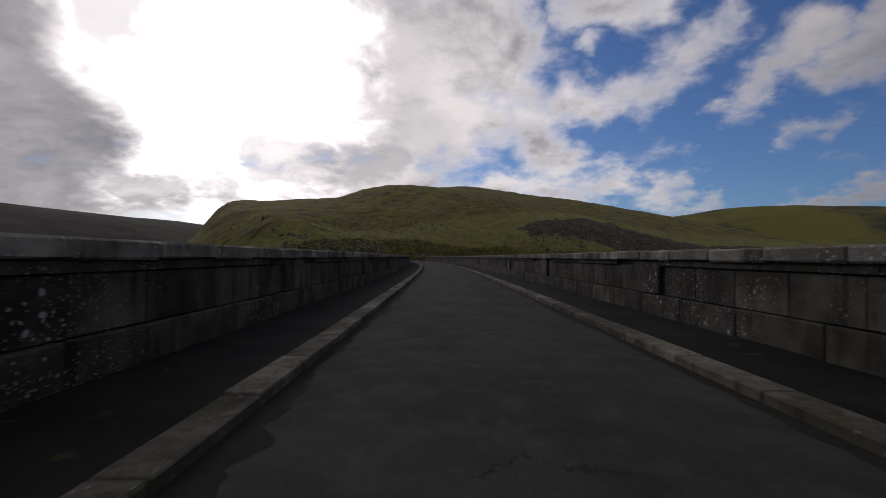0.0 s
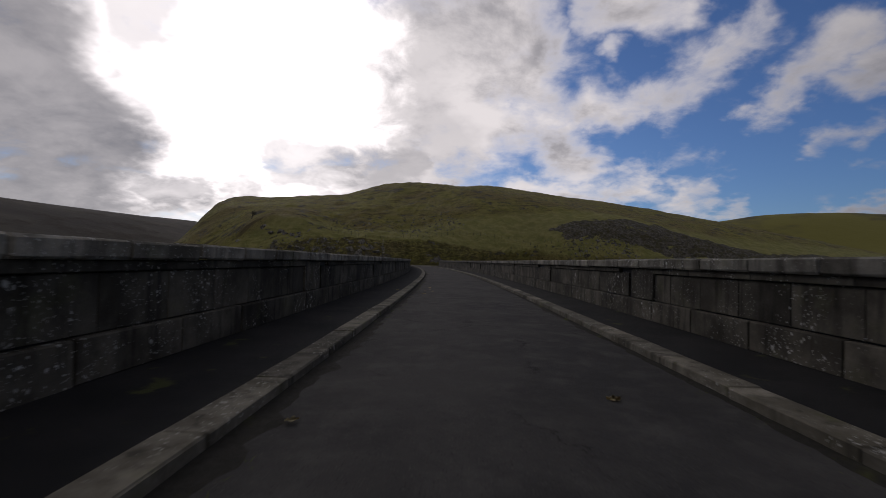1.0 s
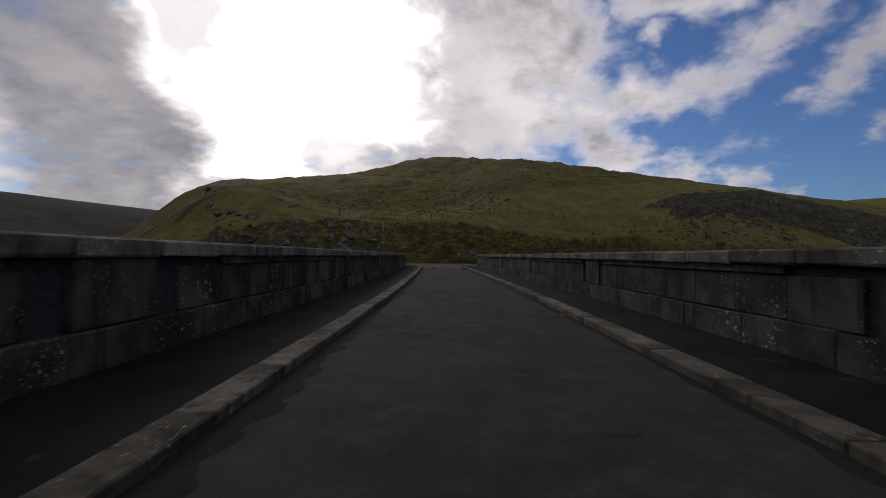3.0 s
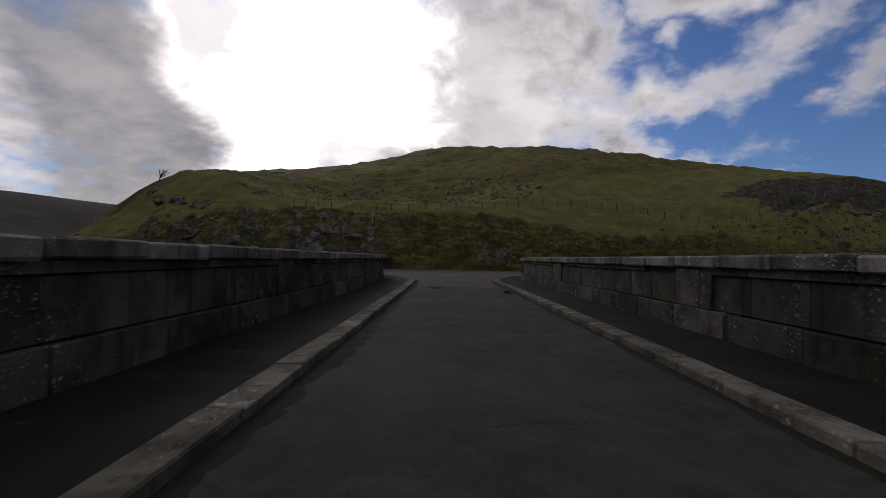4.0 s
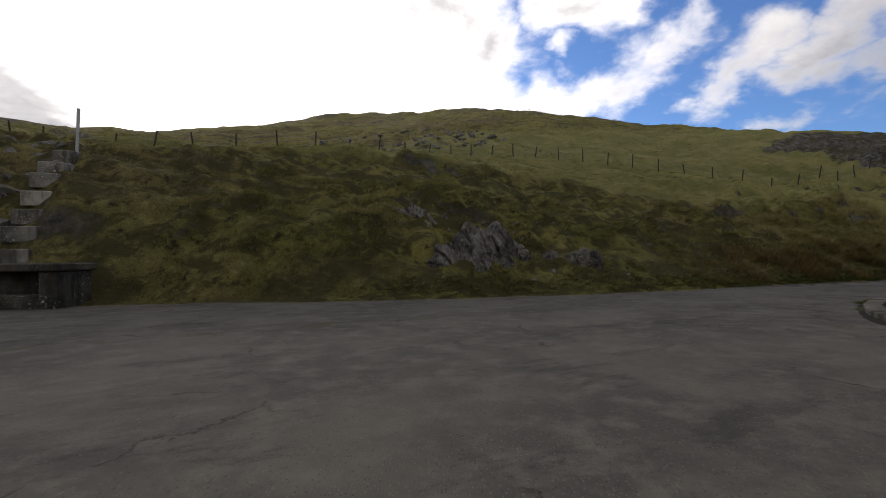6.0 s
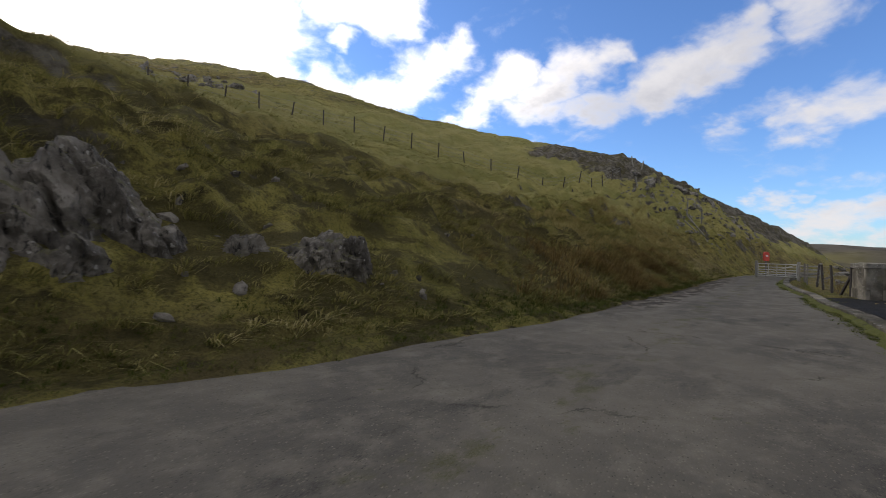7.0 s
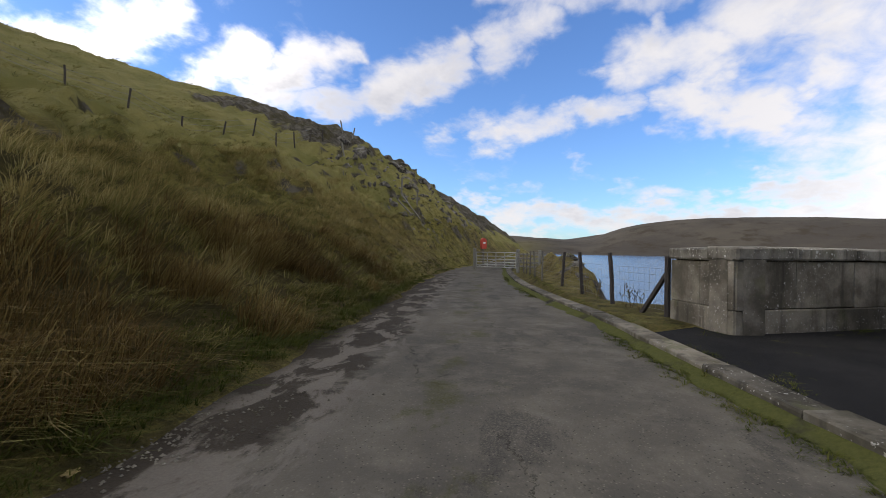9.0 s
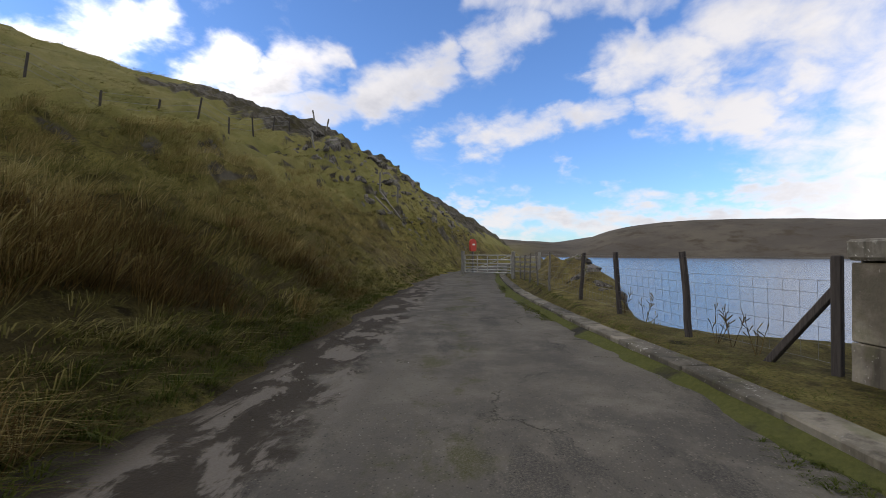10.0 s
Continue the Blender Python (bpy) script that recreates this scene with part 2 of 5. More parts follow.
def tarmac_material(name, tone, worn):
    """Chipped tarmac; worn: how far the lane by the hill is fretted, muddied and mossed."""
    m, n = material(name)
    at = world_place(n)
    grit = n.noise(at, 60.0, 4.0, 0.8)
    stones = n.add("ShaderNodeTexVoronoi", Vector=at, Scale=48.0)
    chip = n.add("ShaderNodeSeparateColor", i0=stones.outputs["Color"]).outputs[0]
    big = n.noise(at, 0.45, 5.0, 0.6)
    mid = n.noise(at, 2.2, 6.0, 0.68)
    col = n.mix(n.step(big, 0.36, 0.66), (0.038, 0.038, 0.039), (0.060, 0.059, 0.058))
    col = n.mix(n.step(mid, 0.42, 0.72), col, (0.074, 0.073, 0.071))
    col = n.mix(n.math("MULTIPLY", n.step(stones.outputs["Distance"], 0.45, 0.15), n.step(chip, 0.6, 1.0)), col, (0.094, 0.092, 0.086))
    col = n.mix(n.step(n.math("MULTIPLY", n.step(stones.outputs["Distance"], 0.45, 0.1), n.step(chip, 0.16, 0.1)), 0.0, 1.0), col, (0.018, 0.018, 0.018))
    col = n.mix(n.math("MULTIPLY", grit, 0.5), col, (0.02, 0.02, 0.021))
    # along and across the lane beneath the hill
    rel = n.vmath("SUBTRACT", at, (2.3, 152.4, 0.0)).outputs[0]
    along = n.vmath("DOT_PRODUCT", rel, (0.913, 0.408, 0.0)).outputs["Value"]
    across = n.vmath("DOT_PRODUCT", rel, (-0.408, 0.913, 0.0)).outputs["Value"]
    lane = n.add("ShaderNodeCombineXYZ", i0=along, i1=across, i2=0.0).outputs[0]
    # damp bands and old repairs drawn out along the way
    damp = n.noise(n.vmath("MULTIPLY", lane if worn else at, (0.25, 1.0, 1.0) if worn else (1.0, 0.22, 1.0)).outputs[0], 1.1, 4.0, 0.55)
    col = n.mix(n.math("MULTIPLY", n.step(damp, 0.50, 0.64), 0.28), col, (0.030, 0.030, 0.031))
    # a few fine ragged cracks
    shake = n.vmath("MULTIPLY", n.add("ShaderNodeTexNoise", Vector=at, Scale=2.2, Detail=8.0, Roughness=0.7).outputs[1], (0.9, 0.9, 0.0)).outputs[0]
    c = n.add("ShaderNodeTexVoronoi", Vector=n.vmath("ADD", at, shake).outputs[0], Scale=0.34)
    c.feature = "DISTANCE_TO_EDGE"
    crack = n.math("MULTIPLY", n.step(c.outputs["Distance"], 0.0065, 0.0015), n.step(n.noise(at, 0.8, 4.0), 0.47, 0.60))
    col = n.mix(n.math("MULTIPLY", crack, 0.75), col, (0.014, 0.014, 0.012))
    col = n.mix(1.0, col, tone, "MULTIPLY")
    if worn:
        # the colour itself darkens raggedly over the junction, easing into the dam's tone
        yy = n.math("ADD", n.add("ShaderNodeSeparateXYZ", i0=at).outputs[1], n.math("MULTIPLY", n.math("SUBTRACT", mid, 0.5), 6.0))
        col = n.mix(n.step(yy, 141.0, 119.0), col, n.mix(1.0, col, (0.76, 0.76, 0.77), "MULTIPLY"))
    rough_h = n.math("ADD", n.math("MULTIPLY", grit, 0.7), n.math("MULTIPLY", stones.outputs["Distance"], 0.7))
    if worn:
        # fretted strips where the dressing is gone
        fret = n.step(n.noise(n.vmath("MULTIPLY", lane, (0.5, 1.3, 1.0)).outputs[0], 1.0, 6.0, 0.68), 0.56, 0.63)
        col = n.mix(n.math("MULTIPLY", fret, n.step(grit, 0.40, 0.55, 0.05, 0.5)), col, (0.026, 0.025, 0.024))
        torn = n.math("ADD", across, n.math("MULTIPLY", n.math("SUBTRACT", n.noise(lane, 1.1, 6.0, 0.65), 0.5), 2.2))
        # brown mud washed off the bank, with pale dry silt along its edge
        here = n.math("MULTIPLY", n.step(along, 0.5, 3.0), n.step(along, 34.0, 24.0))
        mud = n.math("MULTIPLY", n.step(torn, -1.45, -1.15), here)
        col = n.mix(n.math("MULTIPLY", mud, 0.85), col, n.mix(grit, (0.016, 0.013, 0.009), (0.050, 0.041, 0.030)))
        silt = n.step(n.noise(n.vmath("MULTIPLY", lane, (0.7, 1.5, 1.0)).outputs[0], 1.6, 7.0, 0.66, 0.4), 0.49, 0.56)
        band = n.math("MULTIPLY", n.math("MULTIPLY", n.step(across, -1.75, -1.35), n.step(across, -0.35, -0.75)), here)
        col = n.mix(n.math("MULTIPLY", n.math("MULTIPLY", silt, band), 0.85), col, n.mix(grit, (0.085, 0.075, 0.060), (0.20, 0.18, 0.15)))
        # moss down the crown of the lane and in patches
        crown = n.step(n.math("ABSOLUTE", n.math("ADD", torn, 2.35)), 0.35, 0.05)
        moss = n.math("MULTIPLY", crown, n.step(n.noise(n.vmath("MULTIPLY", lane, (0.6, 1.0, 1.0)).outputs[0], 1.7, 5.0, 0.7), 0.50, 0.60))
        patch = n.step(n.noise(n.vmath("ADD", lane, (31.0, 4.0, 0.0)).outputs[0], 1.25, 6.0, 0.7), 0.66, 0.72)
        col = n.mix(n.math("MULTIPLY", n.math("MAXIMUM", moss, patch), n.step(grit, 0.35, 0.6, 0.2, 0.8)), col, (0.055, 0.055, 0.018))
    h = n.math("SUBTRACT", rough_h, crack)
    finish(n, col, 0.95, h, 0.6, 0.014, spec=0.08)
    return m


def pavement_material():
    m, n = material("dark_tarmac")
    at = world_place(n)
    grit = n.noise(at, 80.0, 4.0, 0.75)
    big = n.noise(at, 0.9, 5.0, 0.6)
    col = n.mix(n.step(big, 0.35, 0.7), (0.011, 0.011, 0.011), (0.022, 0.021, 0.020))
    col = n.mix(n.math("MULTIPLY", n.step(n.noise(at, 2.6, 4.0, 0.6), 0.63, 0.72), 0.5), col, (0.075, 0.085, 0.02))
    col = n.mix(n.math("MULTIPLY", grit, 0.4), col, (0.012, 0.012, 0.012))
    finish(n, col, 0.95, grit, 0.5, 0.01, spec=0.08)
    return m


def turf_material():
    m, n = material("rough_grass")
    at = world_place(n)
    nrm = n.add("ShaderNodeSeparateXYZ", i0=n.add("ShaderNodeNewGeometry").outputs["Normal"]).outputs[2]
    big = n.noise(at, 0.055, 5.0, 0.6)
    mid = n.noise(at, 0.30, 6.0, 0.62)
    tuft = n.noise(n.vmath("MULTIPLY", at, (1.0, 1.0, 0.7)).outputs[0], 2.0, 8.0, 0.68)
    leaf = n.noise(n.vmath("MULTIPLY", at, (1.0, 1.0, 0.35)).outputs[0], 26.0, 5.0, 0.75)
    col = n.mix(n.step(mid, 0.34, 0.66), (0.168, 0.158, 0.038), (0.285, 0.250, 0.066))
    col = n.mix(n.step(big, 0.40, 0.62), col, (0.198, 0.154, 0.061))
    col = n.mix(n.step(tuft, 0.50, 0.70), col, (0.323, 0.288, 0.095))
    # dark thatch in the lows, standing in for shade between the tussocks
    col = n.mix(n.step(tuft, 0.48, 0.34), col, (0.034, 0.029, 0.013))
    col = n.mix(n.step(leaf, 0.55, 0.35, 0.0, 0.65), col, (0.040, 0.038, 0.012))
    col = n.mix(n.step(leaf, 0.58, 0.75, 0.0, 0.6), col, (0.27, 0.235, 0.10))
    rel = n.vmath("SUBTRACT", at, (2.3, 152.4, 0.0)).outputs[0]
    along = n.vmath("DOT_PRODUCT", rel, (0.913, 0.408, 0.0)).outputs["Value"]
    across = n.vmath("DOT_PRODUCT", rel, (-0.408, 0.913, 0.0)).outputs["Value"]
    lie = n.add("ShaderNodeCombineXYZ", i0=n.math("MULTIPLY", along, 0.10), i1=n.math("MULTIPLY", across, 0.30), i2=0.0).outputs[0]
    streak = n.noise(lie, 1.0, 6.0, 0.64, 0.6)
    col = n.mix(n.step(streak, 0.52, 0.66, 0.0, 0.80), col, n.mix(leaf, (0.034, 0.027, 0.014), (0.125, 0.092, 0.046)))
    col = n.mix(n.step(streak, 0.46, 0.32, 0.0, 0.55), col, n.mix(leaf, (0.15, 0.125, 0.045), (0.33, 0.275, 0.115)))
    # dead litter under the rush beds, its dark colour painting the rushes' own shade
    bed = n.math("ADD", across, n.math("MULTIPLY", n.math("SUBTRACT", mid, 0.5), 5.0))
    bed = n.math("MULTIPLY", n.math("MULTIPLY", n.step(bed, 4.6, 2.4), n.step(bed, -0.4, 0.1)), n.math("MULTIPLY", n.step(along, -2.0, 2.0), n.step(along, 24.0, 18.0)))
    col = n.mix(n.math("MULTIPLY", bed, n.step(tuft, 0.36, 0.58, 0.25, 0.85)), col, n.mix(leaf, (0.018, 0.013, 0.007), (0.085, 0.062, 0.030)))
    # brown heath of the bank below it, with hummock shading painted as dark hollows
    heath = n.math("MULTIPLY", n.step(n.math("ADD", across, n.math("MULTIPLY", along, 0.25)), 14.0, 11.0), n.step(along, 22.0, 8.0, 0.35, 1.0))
    hollow_shade = n.noise(n.vmath("MULTIPLY", at, (0.75, 0.75, 1.1)).outputs[0], 1.0, 7.0, 0.68, 0.5)
    col = n.mix(n.math("MULTIPLY", heath, n.step(hollow_shade, 0.56, 0.44, 0.10, 0.88)), col, n.mix(leaf, (0.024, 0.021, 0.009), (0.105, 0.090, 0.034)))
    # cropped pasture above the fence
    tilt = n.math("ADD", across, n.math("MULTIPLY", along, 0.25))
    lawn = n.math("MULTIPLY", n.step(tilt, 11.5, 13.5), n.step(across, 44.0, 34.0))
    col = n.mix(n.math("MULTIPLY", lawn, 0.78), col, n.mix(n.step(mid, 0.35, 0.65), (0.190, 0.188, 0.058), (0.285, 0.258, 0.092)))
    # bare rock where it is steep
    rock = n.mix(n.step(n.noise(at, 1.3, 8.0, 0.7), 0.35, 0.65), (0.046, 0.041, 0.030), (0.165, 0.150, 0.118))
    steep = n.math("ADD", nrm, n.math("MULTIPLY", n.math("SUBTRACT", n.noise(at, 0.22, 7.0, 0.7), 0.5), 0.5))
    bare = n.step(steep, 0.56, 0.46)
    # the craggy shoulder above the gate and the rocky brow of the hill
    broken = n.noise(at, 0.16, 7.0, 0.7)
    lean = n.math("ADD", across, n.math("MULTIPLY", along, 0.36))
    crag = n.math("MULTIPLY", n.step(along, 36.0, 42.0), n.math("MULTIPLY", n.step(lean, 21.0, 26.0), n.step(across, 26.0, 19.0)))
    brow = n.math("MULTIPLY", n.step(across, 38.0, 48.0), 0.36)
    cut = n.math("MULTIPLY", n.step(along, -27.0, -34.0), n.math("MULTIPLY", n.step(across, 44.0, 30.0), 0.4))
    zone = n.math("MAXIMUM", n.math("MAXIMUM", crag, brow), cut)
    bare = n.math("MAXIMUM", bare, n.step(n.math("ADD", broken, n.math("MULTIPLY", zone, 0.32)), 0.66, 0.74))
    rock = n.mix(n.step(n.noise(at, 0.5, 7.0, 0.72), 0.46, 0.60, 0.0, 0.85), rock, n.mix(leaf, (0.030, 0.026, 0.012), (0.105, 0.092, 0.036)))
    col = n.mix(bare, col, rock)
    h = n.math("ADD", n.math("MULTIPLY", tuft, 1.0), n.math("MULTIPLY", leaf, 0.30))
    finish(n, col, 0.95, h, 1.0, 0.40, spec=0.1)
    return m


def moor_material():
    m, n = material("moorland")
    at = world_place(n)
    big = n.noise(at, 0.006, 6.0, 0.62)
    mid = n.noise(at, 0.03, 6.0, 0.65)
    col = n.mix(n.step(big, 0.40, 0.60), (0.056, 0.049, 0.040), (0.080, 0.070, 0.053))
    col = n.mix(n.step(mid, 0.48, 0.68), col, (0.044, 0.036, 0.024))
    # sunlight on the slopes north of the lake, painted as yellower grass
    xyz = n.add("ShaderNodeSeparateXYZ", i0=at)
    green = n.math("MULTIPLY", n.step(xyz.outputs[1], 330.0, 460.0), n.math("MULTIPLY", n.step(xyz.outputs[0], 60.0, 160.0), n.step(xyz.outputs[0], 900.0, 600.0)))
    green = n.math("MULTIPLY", green, n.step(n.noise(at, 0.008, 4.0, 0.6), 0.34, 0.54))
    col = n.mix(n.math("MULTIPLY", green, 0.85), col, (0.20, 0.18, 0.042))
    finish(n, col, 0.97, mid, 0.5, 3.0, spec=0.1)
    return m


def rock_material():
    m, n = material("weathered_rock")
    at = world_place(n)
    big = n.noise(at, 1.1, 8.0, 0.68)
    fine = n.noise(n.vmath("MULTIPLY", at, (1.5, 1.5, 0.45)).outputs[0], 7.0, 9.0, 0.72)
    col = n.mix(n.step(big, 0.34, 0.62), (0.055, 0.049, 0.040), (0.235, 0.215, 0.182))
    col = n.mix(n.step(fine, 0.56, 0.74), col, (0.30, 0.295, 0.275))
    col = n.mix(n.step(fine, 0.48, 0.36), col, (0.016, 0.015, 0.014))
    v = n.add("ShaderNodeTexVoronoi", Vector=n.vmath("ADD", at, n.vmath("MULTIPLY", n.add("ShaderNodeTexNoise", Vector=at, Scale=16.0, Detail=4.0).outputs[1], (0.09, 0.09, 0.09)).outputs[0]).outputs[0], Scale=9.0)
    spot = n.math("MULTIPLY", n.step(v.outputs["Distance"], 0.26, 0.14), n.math("GREATER_THAN", n.add("ShaderNodeSeparateColor", i0=v.outputs["Color"]).outputs[0], 0.72))
    col = n.mix(n.math("MULTIPLY", spot, 0.7), col, (0.40, 0.39, 0.35))
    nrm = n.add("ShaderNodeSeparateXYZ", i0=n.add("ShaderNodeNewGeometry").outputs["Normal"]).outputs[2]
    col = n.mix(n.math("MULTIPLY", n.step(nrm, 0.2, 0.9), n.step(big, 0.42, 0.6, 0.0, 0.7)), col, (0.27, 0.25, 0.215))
    moss = n.math("MULTIPLY", n.step(nrm, 0.35, 0.8), n.step(n.noise(at, 2.0, 4.0), 0.48, 0.6))
    col = n.mix(n.math("MULTIPLY", moss, 0.8), col, (0.085, 0.085, 0.02))
    finish(n, col, 0.92, n.math("ADD", big, fine), 1.0, 0.14, spec=0.2)
    return m


def plain_material(name, colour, rough=0.7, metal=0.0, vary=0.35, scale=18.0, spec=0.4):
    m, n = material(name)
    at = world_place(n)
    g = n.noise(at, scale, 6.0, 0.65)
    col = n.mix(n.step(g, 0.3, 0.7), tuple(c * (1 - vary) for c in colour), tuple(min(1, c * (1 + vary)) for c in colour))
    finish(n, col, rough, g, 0.3, 0.006, metal, spec)
    return m


def wood_material(name, colour):
    m, n = material(name)
    at = n.add("ShaderNodeTexCoord").outputs["Object"]
    grain = n.noise(n.vmath("MULTIPLY", at, (60.0, 60.0, 4.0)).outputs[0], 1.0, 6.0, 0.65)
    rnd = n.add("ShaderNodeObjectInfo").outputs["Random"]
    col = n.mix(n.step(grain, 0.3, 0.7), tuple(c * 0.45 for c in colour), tuple(c * 1.35 for c in colour))
    col = n.mix(n.math("MULTIPLY", rnd, 0.5), col, tuple(c * 0.6 for c in colour))
    finish(n, col, 0.85, grain, 0.5, 0.004, spec=0.25)
    return m


def water_material():
    m, n = material("lake_water")
    at = world_place(n)
    w1 = n.noise(n.vmath("MULTIPLY", at, (1.0, 0.6, 1.0)).outputs[0], 0.9, 4.0, 0.6)
    w2 = n.noise(at, 0.06, 3.0, 0.5)
    h = n.math("ADD", w1, n.math("MULTIPLY", w2, 2.0))
    finish(n, (0.030, 0.060, 0.105), 0.2, h, 0.22, 0.4, spec=0.6)
    return m


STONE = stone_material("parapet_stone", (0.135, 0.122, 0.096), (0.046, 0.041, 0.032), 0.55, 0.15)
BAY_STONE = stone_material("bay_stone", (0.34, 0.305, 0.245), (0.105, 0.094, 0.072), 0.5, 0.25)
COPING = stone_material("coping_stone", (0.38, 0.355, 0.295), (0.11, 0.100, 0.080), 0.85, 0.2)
KERB = stone_material("kerb_stone", (0.250, 0.228, 0.182), (0.085, 0.077, 0.058), 0.5, 0.4)
MORTAR = plain_material("dark_mortar", (0.035, 0.034, 0.032), 0.95)
TARMAC = tarmac_material("dam_tarmac", (1.02, 0.98, 0.90), False)
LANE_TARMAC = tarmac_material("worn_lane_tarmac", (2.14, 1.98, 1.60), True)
PAVING = pavement_material()
TURF = turf_material()
MOOR = moor_material()
ROCK = rock_material()
WATER = water_material()
CONCRETE = plain_material("dam_concrete", (0.22, 0.215, 0.20), 0.9, scale=3.0)

# ---- the lie of the land ----
def hermite(knots, x):
    """Weights of the values at the knots for a smooth curve through them, at each x."""
    k = np.asarray(knots, float)
    x = np.clip(np.asarray(x, float), k[0], k[-1])
    i = np.clip(np.searchsorted(k, x, side="right") - 1, 0, len(k) - 2)
    h = k[i + 1] - k[i]
    t = (x - k[i]) / h
    w = np.zeros((len(x), len(k)))
    r = np.arange(len(x))
    np.add.at(w, (r, i), 2 * t ** 3 - 3 * t ** 2 + 1)
    np.add.at(w, (r, i + 1), -2 * t ** 3 + 3 * t ** 2)
    for j, c in ((i, (t ** 3 - 2 * t ** 2 + t) * h), (i + 1, (t ** 3 - t ** 2) * h)):
        a, b = np.maximum(j - 1, 0), np.minimum(j + 1, len(k) - 1)
        c = c / (k[b] - k[a])
        np.add.at(w, (r, b), c)
        np.add.at(w, (r, a), -c)
    return w


# the hill: along the foot of its slope (s) and up from it (d)
FOOT_AT = np.array((2.3, 152.4))
ALONG, UPHILL = np.array((0.913, 0.408)), np.array((-0.408, 0.913))
FOOT_S = (-160, -80, -45, -32, -24, -15.5, -8, 0, 28, 45, 62, 85, 110, 160)
FOOT_N = (78, 38, 18, 11, 7, 3.2, 0.9, 0, 0, -2.2, -6, -12, -15.5, -23)
HILL_S = (-150, -92, -74, -50, -30, -8, 12, 32, 50, 70, 100, 150)
HILL_D = (0, 3, 9, 20, 40, 75, 125, 190)
HILL_Z = np.array((
    (0, 0.2, 0.4, 0.6, 1, 2, 4, 8),
    (0, 0.3, 0.7, 1.3, 1.8, 4.1, 7.2, 12),
    (0, 0.7, 0.9, 1.6, 9.4, 20.9, 30.6, 36),
    (0, 3.6, 6.5, 14.1, 18.3, 23.7, 32.8, 38.2),
    (0, 4.7, 6.8, 9.5, 13.7, 23.3, 33.8, 38.3),
    (0, 1.9, 4.8, 8.6, 12.6, 24, 35.8, 39.2),
    (0, 1.8, 4.2, 9.2, 17.3, 27.4, 41.9, 47.6),
    (0, 2.4, 6.3, 10.4, 19.6, 32.3, 43.4, 53.4),
    (0, 3.7, 9.4, 14.4, 20.6, 32.5, 42.3, 54.7),
    (0, 2.1, 6.2, 14.3, 21.1, 29.9, 40.5, 53.7),
    (0, 1.2, 6, 9.6, 15, 26.5, 39, 55),
    (0, -0.6, -1.0, 0.4, 6, 20, 35, 50),
))
SHELF_S = (-160, -48, -34, -14, -3, 3, 13.2, 15.5, 19, 24.5, 30, 40, 60, 90, 160)
SHELF_W = (12, 12, 34, 36, 24, 14, 12.6, 6.3, 6.1, 7.4, 7.2, 6.2, 3.6, 3, 3)


def hill_place(x, y):
    rx, ry = x - FOOT_AT[0], y - FOOT_AT[1]
    s = rx * ALONG[0] + ry * ALONG[1]
    return s, rx * UPHILL[0] + ry * UPHILL[1] - hermite(FOOT_S, s) @ np.array(FOOT_N)


def smooth(x, a, b):
    t = np.clip((x - a) / (b - a), 0, 1)
    return t * t * (3 - 2 * t)


def value_noise(x, y, scale, octaves=4, seed=0):
    """Smooth noise from -1 to 1 over the plane."""
    total, amp, norm = np.zeros_like(x), 1.0, 0.0
    for o in range(octaves):
        fx, fy = x / scale * 2 ** o + 17.3 * o + seed * 3.7, y / scale * 2 ** o + 5.1 * o + seed * 9.1
        ix, iy = np.floor(fx).astype(np.int64), np.floor(fy).astype(np.int64)
        tx, ty = fx - ix, fy - iy
        tx, ty = tx * tx * (3 - 2 * tx), ty * ty * (3 - 2 * ty)

        def rnd(a, b):
            h = (a * 374761393 + b * 668265263 + (o + seed * 13) * 974634777) & 0xFFFFFFFF
            h = ((h ^ (h >> 13)) * 1274126177) & 0xFFFFFFFF
            return ((h ^ (h >> 16)) & 0xFFFF) / 32767.5 - 1

        total += amp * ((rnd(ix, iy) * (1 - tx) + rnd(ix + 1, iy) * tx) * (1 - ty) + (rnd(ix, iy + 1) * (1 - tx) + rnd(ix + 1, iy + 1) * tx) * ty)
        norm += amp
        amp *= 0.5
    return total / norm


def lane_fall(x, y):
    """The lane beside the lake lies a little lower than the dam."""
    s, d = hill_place(x, y)
    return -0.14 * smooth(s, 0, 15) + 0.08 * smooth(s, 22, 40)


WATER_Z = -4.2


